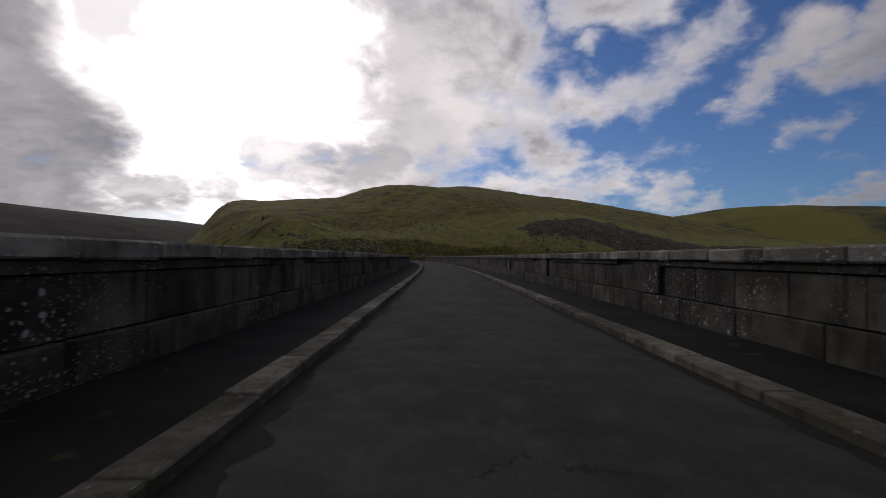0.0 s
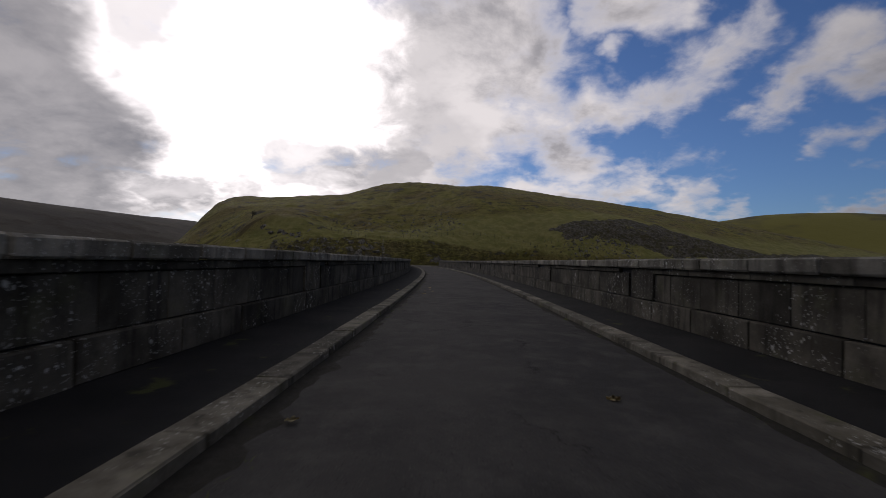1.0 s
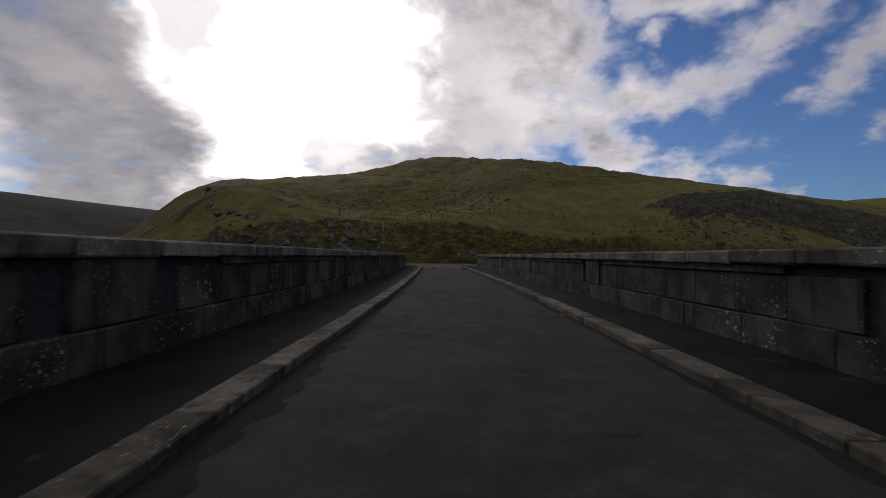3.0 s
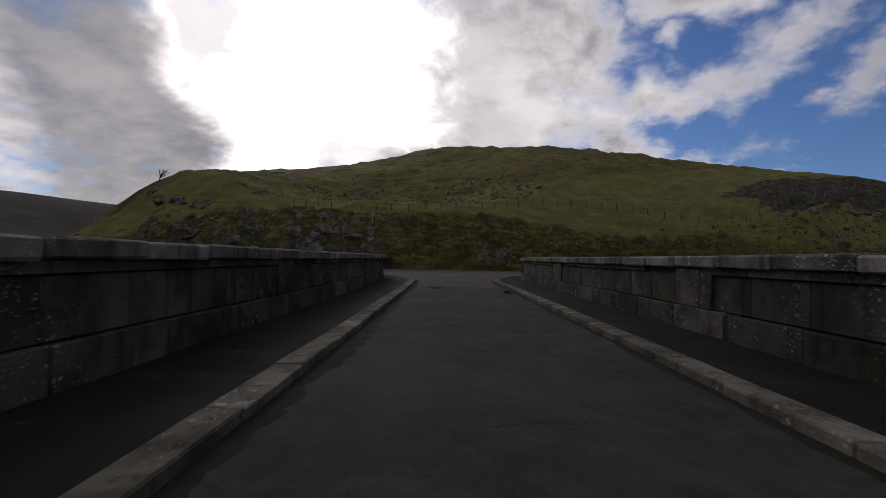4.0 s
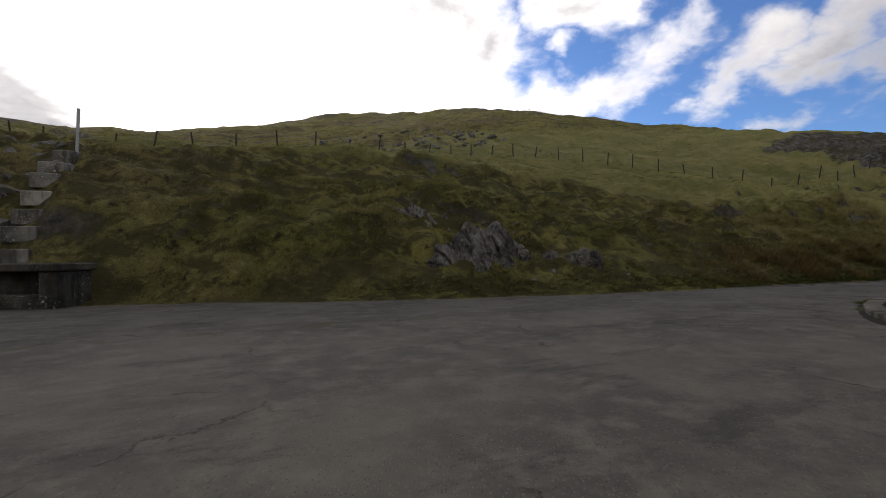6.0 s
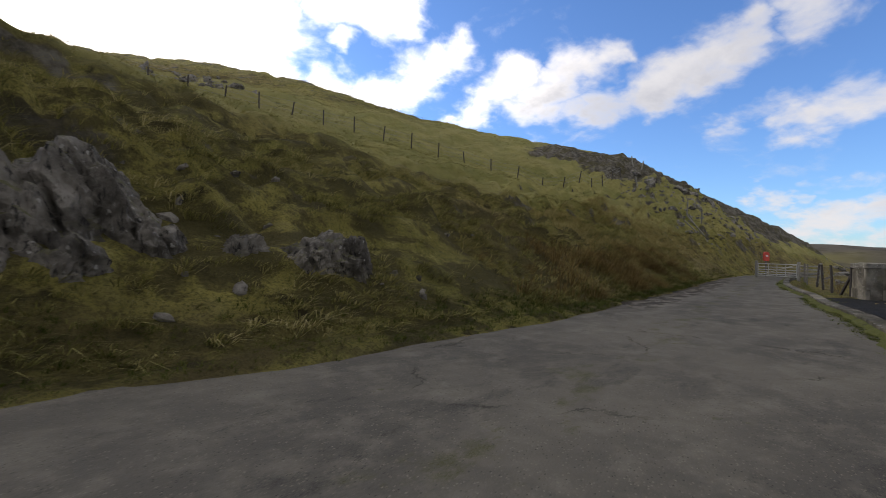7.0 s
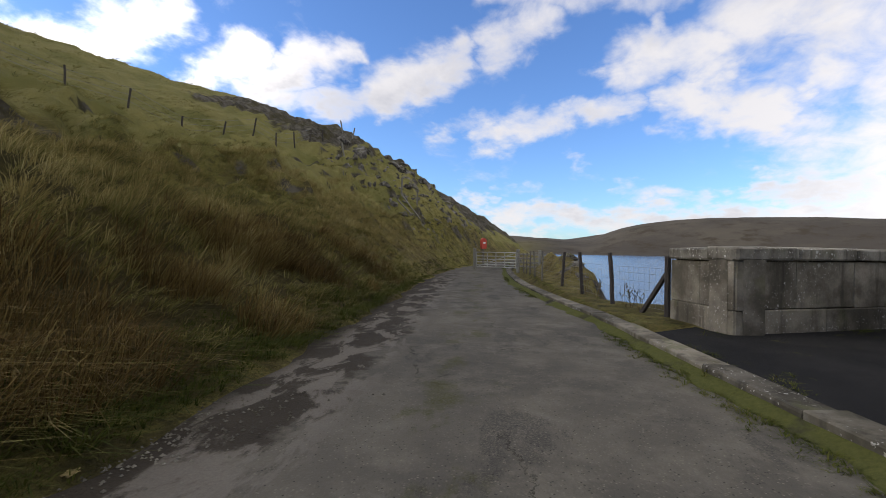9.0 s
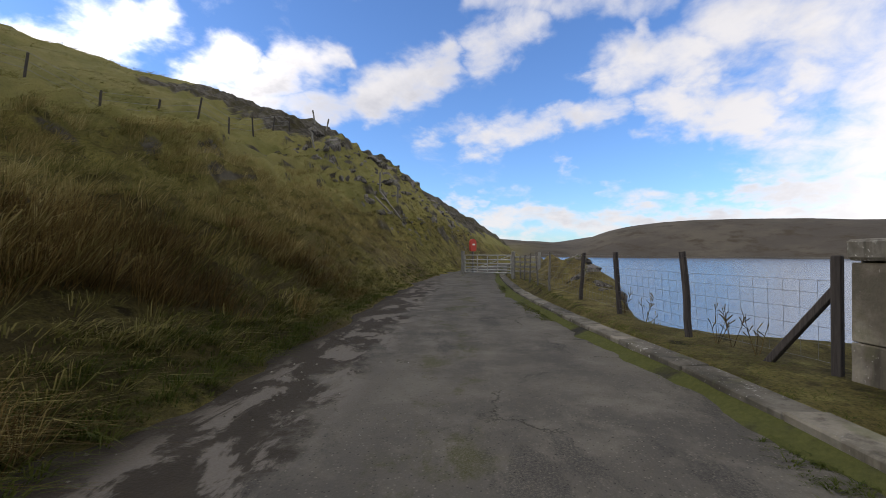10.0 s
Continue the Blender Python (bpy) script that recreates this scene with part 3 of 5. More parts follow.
def land(x, y):
    """Height of the ground."""
    x, y = np.asarray(x, float).ravel(), np.asarray(y, float).ravel()
    s, d = hill_place(x, y)
    ws, wd = hermite(HILL_S, s), hermite(HILL_D, np.maximum(d, 0))
    z = np.einsum("ni,ij,nj->n", ws, HILL_Z, wd)
    edge = smooth(np.abs(s - 0), 150, 420)
    z = z * (1 - edge) + (18 * smooth(d, 0, 200)) * edge
    # tussocks, hollows and trodden ledges
    rough = smooth(d, 0.0, 2.5)
    z += rough * (0.15 * value_noise(x, y, 1.5, 3, 1) + 0.75 * (np.abs(value_noise(x, y, 1.3, 2, 41)) - 0.15) * (1 - 0.75 * smooth(d, 11, 18)) + 0.60 * smooth(d, 1, 8) * value_noise(x, y, 6.0, 3, 2))
    ledge = value_noise(x, y, 13.0, 3, 3) * 5 + d * 0.55
    z += rough * 0.55 * smooth(d, 4, 10) * (np.abs((ledge % 3.1) / 3.1 - 0.5) - 0.25) * (1 - smooth(d, 60, 90))
    # the old bank along the foot of the pasture
    rim = d - (12.0 - 0.25 * np.clip(s, -16, 22)) - 1.6 * value_noise(x, y, 17.0, 2, 61)
    z += 0.75 * smooth(rim, -0.5, 0.2) * (1 - smooth(rim, 0.6, 6.0)) * (0.7 + 0.5 * value_noise(x, y, 7.0, 2, 62)) * (1 - smooth(s, 26, 34)) * smooth(s, -30, -22)
    # terraces trodden along the slope: a level tread, then a short rise
    tread = (value_noise(x, y, 6.0, 3, 45) * 1.7 + d * 0.52) % 1.0
    z += rough * 1.15 * smooth(d, 1.2, 4.5) * (1 - 0.75 * smooth(d, 10, 17)) * (0.5 + 0.5 * value_noise(x, y, 4.0, 2, 46)) * (smooth(tread, 0.66, 1.0) - tread + 0.33)
    crag = smooth(s, 35, 42) * smooth(d, 6, 11) * (1 - smooth(d, 20, 28))
    z += crag * (1.3 * (np.abs(value_noise(x, y, 7.0, 4, 5)) - 0.2) + 0.22 * np.abs(value_noise(x, y, 1.6, 3, 6)))
    z += 0.75 * np.exp(-((s - 40) / 6.0) ** 2 - ((d - 17) / 5.0) ** 2)
    bed = (value_noise(x, y, 5.0, 3, 51) * 1.2 + d * 0.62 - s * 0.12) % 1.0
    z += crag * 0.60 * (smooth(bed, 0.72, 0.95) - bed + 0.35)
    left = smooth(-s, 24, 30) * smooth(d, 0.2, 2.0) * (1 - smooth(d, 18, 28))
    z += left * (1.1 * value_noise(x, y, 4.0, 4, 7) + 0.4 * value_noise(x, y, 1.4, 2, 8))
    top = smooth(d, 26, 36) * (1 - smooth(d, 150, 200))
    z += top * (0.8 * value_noise(x, y, 16.0, 4, 9) + 1.1 * (np.abs(value_noise(x, y, 6.0, 3, 42)) - 0.2))
    # the level shelf below the hill, and the bank that falls away from it
    shelf = -0.10 + lane_fall(x, y) + 0.20 * smooth(-d, 4.75, 5.1) * (1 - smooth(-d, 6.3, 6.7) * (1 - smooth(s, 13.6, 15.0))) * smooth(s, 11.4, 12.2)
    width = hermite(SHELF_S, s) @ np.array(SHELF_W)
    fall = np.maximum(-d - width, 0)
    shelf = shelf + 0.85 * smooth(s, 20.5, 24.5) * (1 - smooth(s, 33, 38)) * np.exp(-((d + 6.45) / 0.75) ** 2) * (1 + 0.5 * value_noise(x, y, 0.9, 3, 44))
    drop = fall * (0.75 + 0.9 * smooth(s, 12, 16)) + 0.35 * smooth(fall, 0, 2) * value_noise(x, y, 2.5, 3, 4)
    z = np.where(d > 0, z + shelf * (1 - smooth(d, 0, 3)), shelf - drop)
    # the turf creeps over the edge of the lane, unevenly
    creep = 0.16 * smooth(d, -1.0, -0.1) * (1 + 0.9 * value_noise(x, y, 1.1, 3, 47))
    z = z + creep * (1 - smooth(d, 0, 3)) * (np.abs(s) < 62)
    # valley floor, lake bed and the hills beyond
    deep = -16.0
    z = np.maximum(z, deep)
    cx, cy = x - 20, y - 90
    r, az = np.hypot(cx, cy), np.degrees(np.arctan2(cx, cy))
    high = hermite((-180, -120, -60, -40, -20, 20, 35, 50, 62, 70, 74.5, 79, 88, 105, 140, 180), az) @ np.array((40, 50, 60, 52, 40, 60, 92, 74, 34, 27, 24, 50, 66, 56, 50, 40.0))
    shore = hermite((-180, -90, -40, 0, 50, 90, 180), az) @ np.array((420, 300, 330, 420, 560, 640, 420.0))
    rise = smooth(r, shore, shore + 360)
    far = deep + (high - deep) * rise + rise * 5 * value_noise(x, y, 160.0, 4, 11) + 40 * smooth(r, 1500, 2600)
    return np.maximum(z, np.where(r > shore - 5, far, deep))


def graded(low, high, step, limit, growth):
    """Even lines from low to high, wider and wider apart out to the limit."""
    mid = list(np.arange(low, high + step * 0.5, step))
    g, up, down = step, [mid[-1]], [mid[0]]
    while up[-1] < limit or down[-1] > -limit:
        g = min(g * growth, 70)
        up.append(up[-1] + g)
        down.append(down[-1] - g)
    return np.array(down[:0:-1] + mid + up[1:])


def mesh_from(name, verts, faces, material, smooth_shade=True):
    me = bpy.data.meshes.new(name)
    me.from_pydata(verts, [], faces)
    me.update()
    if smooth_shade:
        me.shade_smooth()
    me.materials.append(material)
    return me


def build_ground():
    gx, gy = graded(-30, 50, 0.22, 2300, 1.06), graded(144, 182, 0.22, 2300, 1.06)
    xx, yy = np.meshgrid(gx, gy)
    zz = land(xx, yy).reshape(xx.shape)
    verts = np.stack([xx.ravel(), yy.ravel(), zz.ravel()], 1)
    w, h = len(gx), len(gy)
    i = (np.arange(h - 1)[:, None] * w + np.arange(w - 1)[None, :]).ravel()
    faces = np.stack([i, i + 1, i + 1 + w, i + w], 1)
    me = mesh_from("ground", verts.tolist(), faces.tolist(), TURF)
    me.materials.append(MOOR)
    mid = verts[faces].mean(1)
    far = (np.hypot(mid[:, 0] - 20, mid[:, 1] - 150) > 300).astype(np.int32)
    me.polygons.foreach_set("material_index", far)
    tagged(new("ground", me), "rough tussocky moorland grass over rock, rising as a hill", "ground", kind="structure")


build_ground()


# ---- the dam ----
def dam_x(y):
    return ((((2.0932e-10 * y + -1.9334e-08) * y + -5.4277e-06) * y + 3.2324e-05) * y + -0.01644) * y + 2.236


def spline(points, step=0.5):
    """A smooth line through the points, in even steps."""
    p = np.array([points[0], *points, points[-1]], float)
    out = []
    for a, b, c, d in zip(p[:-3], p[1:-2], p[2:-1], p[3:]):
        t = np.linspace(0, 1, 24, endpoint=False)[:, None]
        out.append(0.5 * (2 * b + (c - a) * t + (2 * a - 5 * b + 4 * c - d) * t ** 2 + (3 * b - a - 3 * c + d) * t ** 3))
    line = np.vstack(out + [p[-1:]])
    return even(line, step)


def even(line, step):
    run = np.r_[0, np.cumsum(np.hypot(*np.diff(line, axis=0).T))]
    at = np.linspace(0, run[-1], max(2, int(round(run[-1] / step)) + 1))
    return np.stack([np.interp(at, run, line[:, 0]), np.interp(at, run, line[:, 1])], 1)


def beside(line, off):
    """The line moved sideways, to its right where off is positive."""
    t = np.gradient(line, axis=0)
    t /= np.hypot(t[:, 0], t[:, 1])[:, None]
    return line + off * np.stack([t[:, 1], -t[:, 0]], 1)


DAM_START, DAM_END = -70.0, 121.0
dam_y = np.arange(DAM_START, DAM_END + 0.1, 2.0)
DAM = np.stack([dam_x(dam_y), dam_y], 1)
KERB_W, KERB_H = 0.31, 0.125
left_edge = beside(DAM, -1.60)
right_edge = beside(DAM, 2.37)
LEFT_KERB = even(np.vstack([left_edge, spline([left_edge[-1], (-9.85, 124.4), (-10.5, 126.0), (-11.3, 127.7), (-12.35, 129.6), (-14.4, 132.3), (-16.1, 133.8), (-19.9, 137.4), (-26.0, 141.6), (-38.0, 147.0), (-60.0, 160.0)])[1:]]), 0.5)
RIGHT_KERB = even(np.vstack([right_edge, spline([right_edge[-1], (-5.95, 125.4), (-5.8, 128.2), (-5.2, 131.6), (-3.6, 136.2), (-2.2, 140.4), (-0.4, 143.9), (1.6, 146.0), (3.9, 147.4), (6.45, 148.6), (8.5, 149.65), (10.9, 151.0), (13.9, 152.45), (16.1, 153.5), (18.4, 154.85), (22.0, 156.8), (25.8, 158.65), (33.1, 161.75), (39.4, 163.9), (50.0, 167.6), (62.0, 171.0)])[1:]]), 0.5)
left_face = beside(DAM, -3.20)
right_face = beside(DAM, 3.84)
LEFT_FACE = even(np.vstack([left_face, spline([left_face[-1], (-11.75, 125.0), (-12.6, 127.2), (-14.0, 130.2), (-17.2, 134.3), (-23.5, 139.4)])[1:]]), 0.25)
RIGHT_FACE = even(np.vstack([right_face, spline([right_face[-1], (-4.4, 125.6), (-4.45, 128.6), (-3.9, 132.2), (-2.6, 136.4), (-1.0, 140.2), (0.9, 143.2), (3.4, 145.4), (6.6, 147.2), (8.4, 148.12), (9.85, 148.88)])[1:]]), 0.25)


def place_z(p, z):
    return z + lane_fall(np.array([p[0]]), np.array([p[1]]))[0]


def strip(name, a, b, za, zb, material):
    """A band between two lines, at heights above the lane."""
    n = min(len(a), len(b))
    va = [(p[0], p[1], place_z(p, za)) for p in a]
    vb = [(p[0], p[1], place_z(p, zb)) for p in b]
    return mesh_from(name, va + vb, [(i, i + 1, n + i + 1, n + i) for i in range(n - 1)], material)


def join_lines(a, b, n):
    return even(a, np.hypot(*np.diff(a, axis=0).T).sum() / (n - 1))[:n], even(b, np.hypot(*np.diff(b, axis=0).T).sum() / (n - 1))[:n]


def build_road():
    """One sheet of tarmac: the dam, the junction and the lane, as a fine grid cut to the kerbs and the verge."""
    bm = bmesh.new()
    n = 330
    dl, dr = join_lines(left_edge, right_edge, n)
    rows = []
    cuts = 9
    for p, q in zip(dl, dr):
        rows.append([bm.verts.new((*(p + (q - p) * k / cuts), 0.005 + 0.02 * math.sin(math.pi * k / cuts))) for k in range(cuts + 1)])
    for a, b in zip(rows, rows[1:]):
        for k in range(cuts):
            bm.faces.new((a[k], a[k + 1], b[k + 1], b[k]))
    # the junction and the lanes to both sides
    kerb_l = LEFT_KERB[np.argmin(np.hypot(*(LEFT_KERB - left_edge[-1]).T)) - 1:]
    kerb_r = RIGHT_KERB[np.argmin(np.hypot(*(RIGHT_KERB - right_edge[-1]).T)) - 1:]
    far_s = np.linspace(-62, 62, 330)
    fx = FOOT_AT[0] + far_s * ALONG[0] + (hermite(FOOT_S, far_s) @ np.array(FOOT_N)) * UPHILL[0]
    fy = FOOT_AT[1] + far_s * ALONG[1] + (hermite(FOOT_S, far_s) @ np.array(FOOT_N)) * UPHILL[1]
    verge = np.stack([fx, fy], 1) - UPHILL * 0.15
    wob = 0.16 * value_noise(fx, fy, 1.6, 3, 21)
    verge = verge - UPHILL * wob[:, None]
    low = [hill_place(k[:, 0], k[:, 1]) for k in (kerb_l, kerb_r)]
    kerb_l, kerb_r = kerb_l[low[0][1] < -1.2], kerb_r[low[1][1] < -1.2]
    verge = verge[(far_s > low[0][0][low[0][1] < -1.2].min()) & (far_s < low[1][0][low[1][1] < -1.2].max())]
    near = np.vstack([kerb_l[::-1], kerb_r])
    rim = np.vstack([near, verge[::-1]])
    face = bm.faces.new([bm.verts.new((p[0], p[1], 0.0)) for p in rim])
    mine = bmesh.ops.triangulate(bm, faces=[face])["faces"]
    for way, cuts_at in ((Vector((*ALONG, 0)), np.arange(-60, 62, 1.5)), (Vector((*UPHILL, 0)), np.arange(-30, 30, 2.0))):
        for c in cuts_at:
            mine = [f for f in mine if f.is_valid]
            geom = set(mine)
            for f in mine:
                geom.update(f.edges)
                geom.update(f.verts)
            made = bmesh.ops.bisect_plane(bm, geom=list(geom), dist=1e-5, plane_co=Vector((*FOOT_AT, 0)) + way * float(c), plane_no=way)
            mine = [g for g in made["geom"] if isinstance(g, bmesh.types.BMFace)]
    lane_verts = {v for f in mine for v in f.verts}
    for v in lane_verts:
        v.co.z = place_z(v.co, 0.0)
    for f in mine:
        if f.normal.z < 0:
            f.normal_flip()
    bm.normal_update()
    for f in bm.faces:
        if f.normal.z < 0:
            f.normal_flip()
    me = bpy.data.meshes.new("road")
    bm.to_mesh(me)
    bm.free()
    me.shade_smooth()
    me.materials.append(TARMAC)
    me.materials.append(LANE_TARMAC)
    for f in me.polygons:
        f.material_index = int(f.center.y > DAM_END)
    tagged(new("road", me), "worn grey tarmac lane with patches and cracks", "road", kind="structure")


build_road()


def build_pavement(name, kerb, face, out):
    a, b = join_lines(beside(kerb, out * (KERB_W - 0.02)), face, 420)
    me = strip(name, a, b, KERB_H - 0.02, KERB_H - 0.01, PAVING)
    tagged(new(name, me), "narrow dark tarmac footway with moss along its edge", "pavement", kind="structure")


cut_l = LEFT_KERB[: np.argmin(np.hypot(*(LEFT_KERB - LEFT_FACE[-1]).T)) + 1]
cut_r = RIGHT_KERB[: np.argmin(np.hypot(*(RIGHT_KERB - RIGHT_FACE[-1]).T)) + 1]
build_pavement("pavement_1", cut_l, LEFT_FACE, -1)
build_pavement("pavement_2", cut_r, RIGHT_FACE, 1)


def build_dam_body():
    """The mass of the dam under the walls, down into the lake and the valley."""
    a, b = beside(DAM, -3.7), beside(DAM, 4.36)
    n = len(a)
    v = []
    for p, q in zip(a, b):
        t = p - q
        t = t / np.hypot(*t)
        v += [(*(p + t * 9), -16.5), (*p, 0.06), (*q, 0.06), (*(q - t * 0.6), -16.5)]
    f = [(4 * i + k, 4 * i + 4 + k, 4 * i + 5 + k, 4 * i + 1 + k) for i in range(n - 1) for k in range(3)]
    f += [(0, 1, 2, 3), (4 * n - 1, 4 * n - 2, 4 * n - 3, 4 * n - 4)]
    v = [(x, y, z - 0.12 if z > 0 else z) for x, y, z in v]
    tagged(new("dam_body", mesh_from("dam_body", v, f, CONCRETE, False)), "pale concrete mass of the dam between lake and valley", "dam", kind="structure")


build_dam_body()


def build_water():
    edge = [(p[0], p[1]) for p in DAM[::6]]
    v = [(x, y, WATER_Z) for x, y in edge] + [(10, 150, WATER_Z), (70, 185, WATER_Z), (900, 900, WATER_Z), (2200, 700, WATER_Z), (2200, -900, WATER_Z), (200, -900, WATER_Z), (20, -200, WATER_Z)]
    tagged(new("water", mesh_from("water", v, [tuple(range(len(v)))[::-1]], WATER, False)), "blue-grey rippled reservoir water reflecting the sky", "lake", kind="structure")


build_water()


def part(name, bm, mat, parent, label=""):
    """Links a bmesh as one mesh under a thing or a part."""
    me = bpy.data.meshes.new(name)
    bm.to_mesh(me)
    bm.free()
    me.materials.append(mat)
    ob = new(name, me)
    ob.parent = parent
    return tagged(ob, label)


def stone_mesh(name, length, depth, height, chamfer, mat, seed, top=0.0):
    """A dressed block with worn edges; x along, y from the face inwards, z up from its bed."""
    rng = random.Random(seed)
    bm = bmesh.new()
    bmesh.ops.create_cube(bm, size=1.0)
    for v in bm.verts:
        v.co.x *= length
        v.co.y = (v.co.y + 0.5) * depth
        v.co.z = (v.co.z + 0.5) * height
    bmesh.ops.bevel(bm, geom=bm.edges[:], offset=chamfer, segments=1, affect="EDGES", clamp_overlap=True)
    for v in bm.verts:
        if top and v.co.z > height * 0.6 and v.co.y < depth * 0.2:
            v.co.z -= top
        v.co += Vector((rng.uniform(-1, 1), rng.uniform(-1, 1), rng.uniform(-1, 1))) * chamfer * 0.35
    me = bpy.data.meshes.new(name)
    bm.to_mesh(me)
    bm.free()
    me.materials.append(mat)
    return me


def lay(name, meshes, line, z, parent, length, start=0.0, finish_at=None, skip=None, jitter=0.0, tilt=0.0, turn=0.0, gap=0.0, inset=0.0, side=1, stretch=False):
    """Stones of one length laid end to end along a line; returns how many."""
    run = np.r_[0, np.cumsum(np.hypot(*np.diff(line, axis=0).T))]
    end = run[-1] if finish_at is None else finish_at
    rng = random.Random(sum(map(ord, name)) % 7 + len(line))
    count, at, k = 0, start, 1.0
    if stretch:
        n = max(1, round((end - start) / length))
        k = (end - start) / (n * length)
        length *= k
    while at + length <= end + (0.01 if stretch else 0.2):
        mid = at + length / 2
        if skip is None or not skip(mid):
            p = Vector((np.interp(at, run, line[:, 0]), np.interp(at, run, line[:, 1]), 0))
            q = Vector((np.interp(at + length, run, line[:, 0]), np.interp(at + length, run, line[:, 1]), 0))
            way = (q - p).normalized()
            inward = Vector((way.y, -way.x, 0)) * side
            m = (p + q) / 2
            ob = new(name, meshes[rng.randrange(len(meshes))])
            basis = Matrix((way * side, inward, Vector((0, 0, 1)))).transposed().to_4x4()
            m = m + inward * (inset + rng.uniform(-jitter, jitter))
            ob.matrix_world = Matrix.Translation((m.x, m.y, place_z((m.x, m.y), z) + rng.uniform(-jitter, jitter))) @ basis @ pose(0, 0, 0, rng.uniform(-tilt, tilt), rng.uniform(-tilt, tilt), rng.uniform(-turn, turn)) @ Matrix.Diagonal((k, 1, 1, 1))
            if parent:
                ob.parent = parent
            count += 1
        at += length + gap
    return count


def solid_sweep(name, line, profile, material, side=1, z0=0.0):
    """A profile of (inward, height) carried along the line, with closed ends."""
    t = np.gradient(line, axis=0)
    t /= np.hypot(t[:, 0], t[:, 1])[:, None]
    n = np.stack([t[:, 1], -t[:, 0]], 1) * side
    k = len(profile)
    v = []
    for p, q in zip(line, n):
        for off, z in profile:
            w = p + q * off
            v.append((w[0], w[1], place_z(p, z + z0)))
    f = [(i * k + j, (i + 1) * k + j, (i + 1) * k + (j + 1) % k, i * k + (j + 1) % k) for i in range(len(line) - 1) for j in range(k)]
    f += [tuple(range(k)), tuple(range((len(line) - 1) * k, len(line) * k))[::-1]]
    if side > 0:
        f = [q[::-1] for q in f]
    return mesh_from(name, v, f, material, False)


WALL_TOP, COPE_H, PLINTH_H, BAY = 1.35, 0.20, 0.40, 9.18


def wall_kit(mat):
    """Plinth, panel and pilaster stones of one quarry."""
    return ([stone_mesh("plinth_stone", 1.475, 0.16, PLINTH_H - 0.012, 0.014, mat, i) for i in range(4)],
            [stone_mesh("panel_stone", 0.998, 0.12, WALL_TOP - COPE_H - PLINTH_H - KERB_H + (0.07 if mat is BAY_STONE else -0.10), 0.010, mat, 10 + i) for i in range(4)],
            [stone_mesh("lintel_stone", 1.600, 0.14, 0.105, 0.008, mat, 30 + i) for i in range(3)],
            [stone_mesh("pilaster_stone", 1.10, 0.20, WALL_TOP - COPE_H - PLINTH_H - KERB_H, 0.014, mat, 20 + i) for i in range(3)])


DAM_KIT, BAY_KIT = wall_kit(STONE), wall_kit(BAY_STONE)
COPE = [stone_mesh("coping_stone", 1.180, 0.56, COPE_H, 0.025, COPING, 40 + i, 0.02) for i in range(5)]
KERBS = [stone_mesh("kerb_stone", 1.368, KERB_W, KERB_H + 0.10, 0.014, KERB, 50 + i) for i in range(8)]


def build_wall(name, line, side, label, first=0.0, phase=0.0, end=None, kit=None):
    plinth, panel, lintel, pilaster = kit or DAM_KIT
    run = np.hypot(*np.diff(line, axis=0).T).sum()
    end = run if end is None else end
    base = KERB_H - 0.02
    core = solid_sweep(name, line, [(0.10, -0.12), (0.10, WALL_TOP - COPE_H), (0.42, WALL_TOP - COPE_H), (0.42, -0.12)], BAY_STONE if kit else MORTAR, side)
    wall = tagged(new(name, core), label, "parapet", kind="structure")
    z1 = base + PLINTH_H
    if kit:
        lay("plinth_stone", plinth, line, base - 0.06, wall, 1.4917, first, end, None, 0.004, 0.25, 0.2, 0.0, -0.02, side, True)
        lay("panel_stone", panel, line, z1 - 0.068, wall, 1.003, first, end, None, 0.003, 0.12, 0.1, 0.0, 0.0, side, True)
        lay("coping_stone", COPE, line, WALL_TOP - COPE_H, wall, 1.192, first, end, None, 0.006, 0.25, 0.2, 0.0, -0.06, side, True)
        return wall
    lay("plinth_stone", plinth, line, base, wall, 1.4917, first, end, None, 0.006, 0.25, 0.2, 0.0, -0.02, side)
    pil = lambda s: (s - phase) % BAY < 1.12
    bays = phase + BAY * math.floor((first - phase) / BAY)
    lay("panel_stone", panel, line, z1, wall, 1.003, bays + 1.12, end, pil, 0.004, 0.15, 0.1, 0.0, 0.052, side)
    lay("lintel_stone", lintel, line, WALL_TOP - COPE_H - 0.107, wall, 1.608, bays + 1.12, end, lambda q: (q - phase) % BAY < 1.80, 0.002, 0.1, 0.05, 0.0, 0.012, side)
    lay("pilaster_stone", pilaster, line, z1, wall, 1.11, bays, end, None, 0.003, 0.1, 0.1, BAY - 1.11, 0.01, side)
    lay("coping_stone", COPE, line, WALL_TOP - COPE_H, wall, 1.192, first, end, None, 0.006, 0.25, 0.2, 0.0, -0.06, side)
    return wall


def run_at(line, y):
    run = np.r_[0, np.cumsum(np.hypot(*np.diff(line, axis=0).T))]
    return float(run[np.argmin(np.abs(line[:, 1] - y))])


r_first, l_first = run_at(RIGHT_FACE, -3.0), run_at(LEFT_FACE, -3.0)
build_wall("wall_right", RIGHT_FACE, 1, "weathered grey stone parapet with lichen and panelled bays", r_first, run_at(RIGHT_FACE, 8.2))
build_wall("wall_left", LEFT_FACE, -1, "dark weathered stone parapet with lichen and panelled bays", l_first, run_at(LEFT_FACE, 8.4))


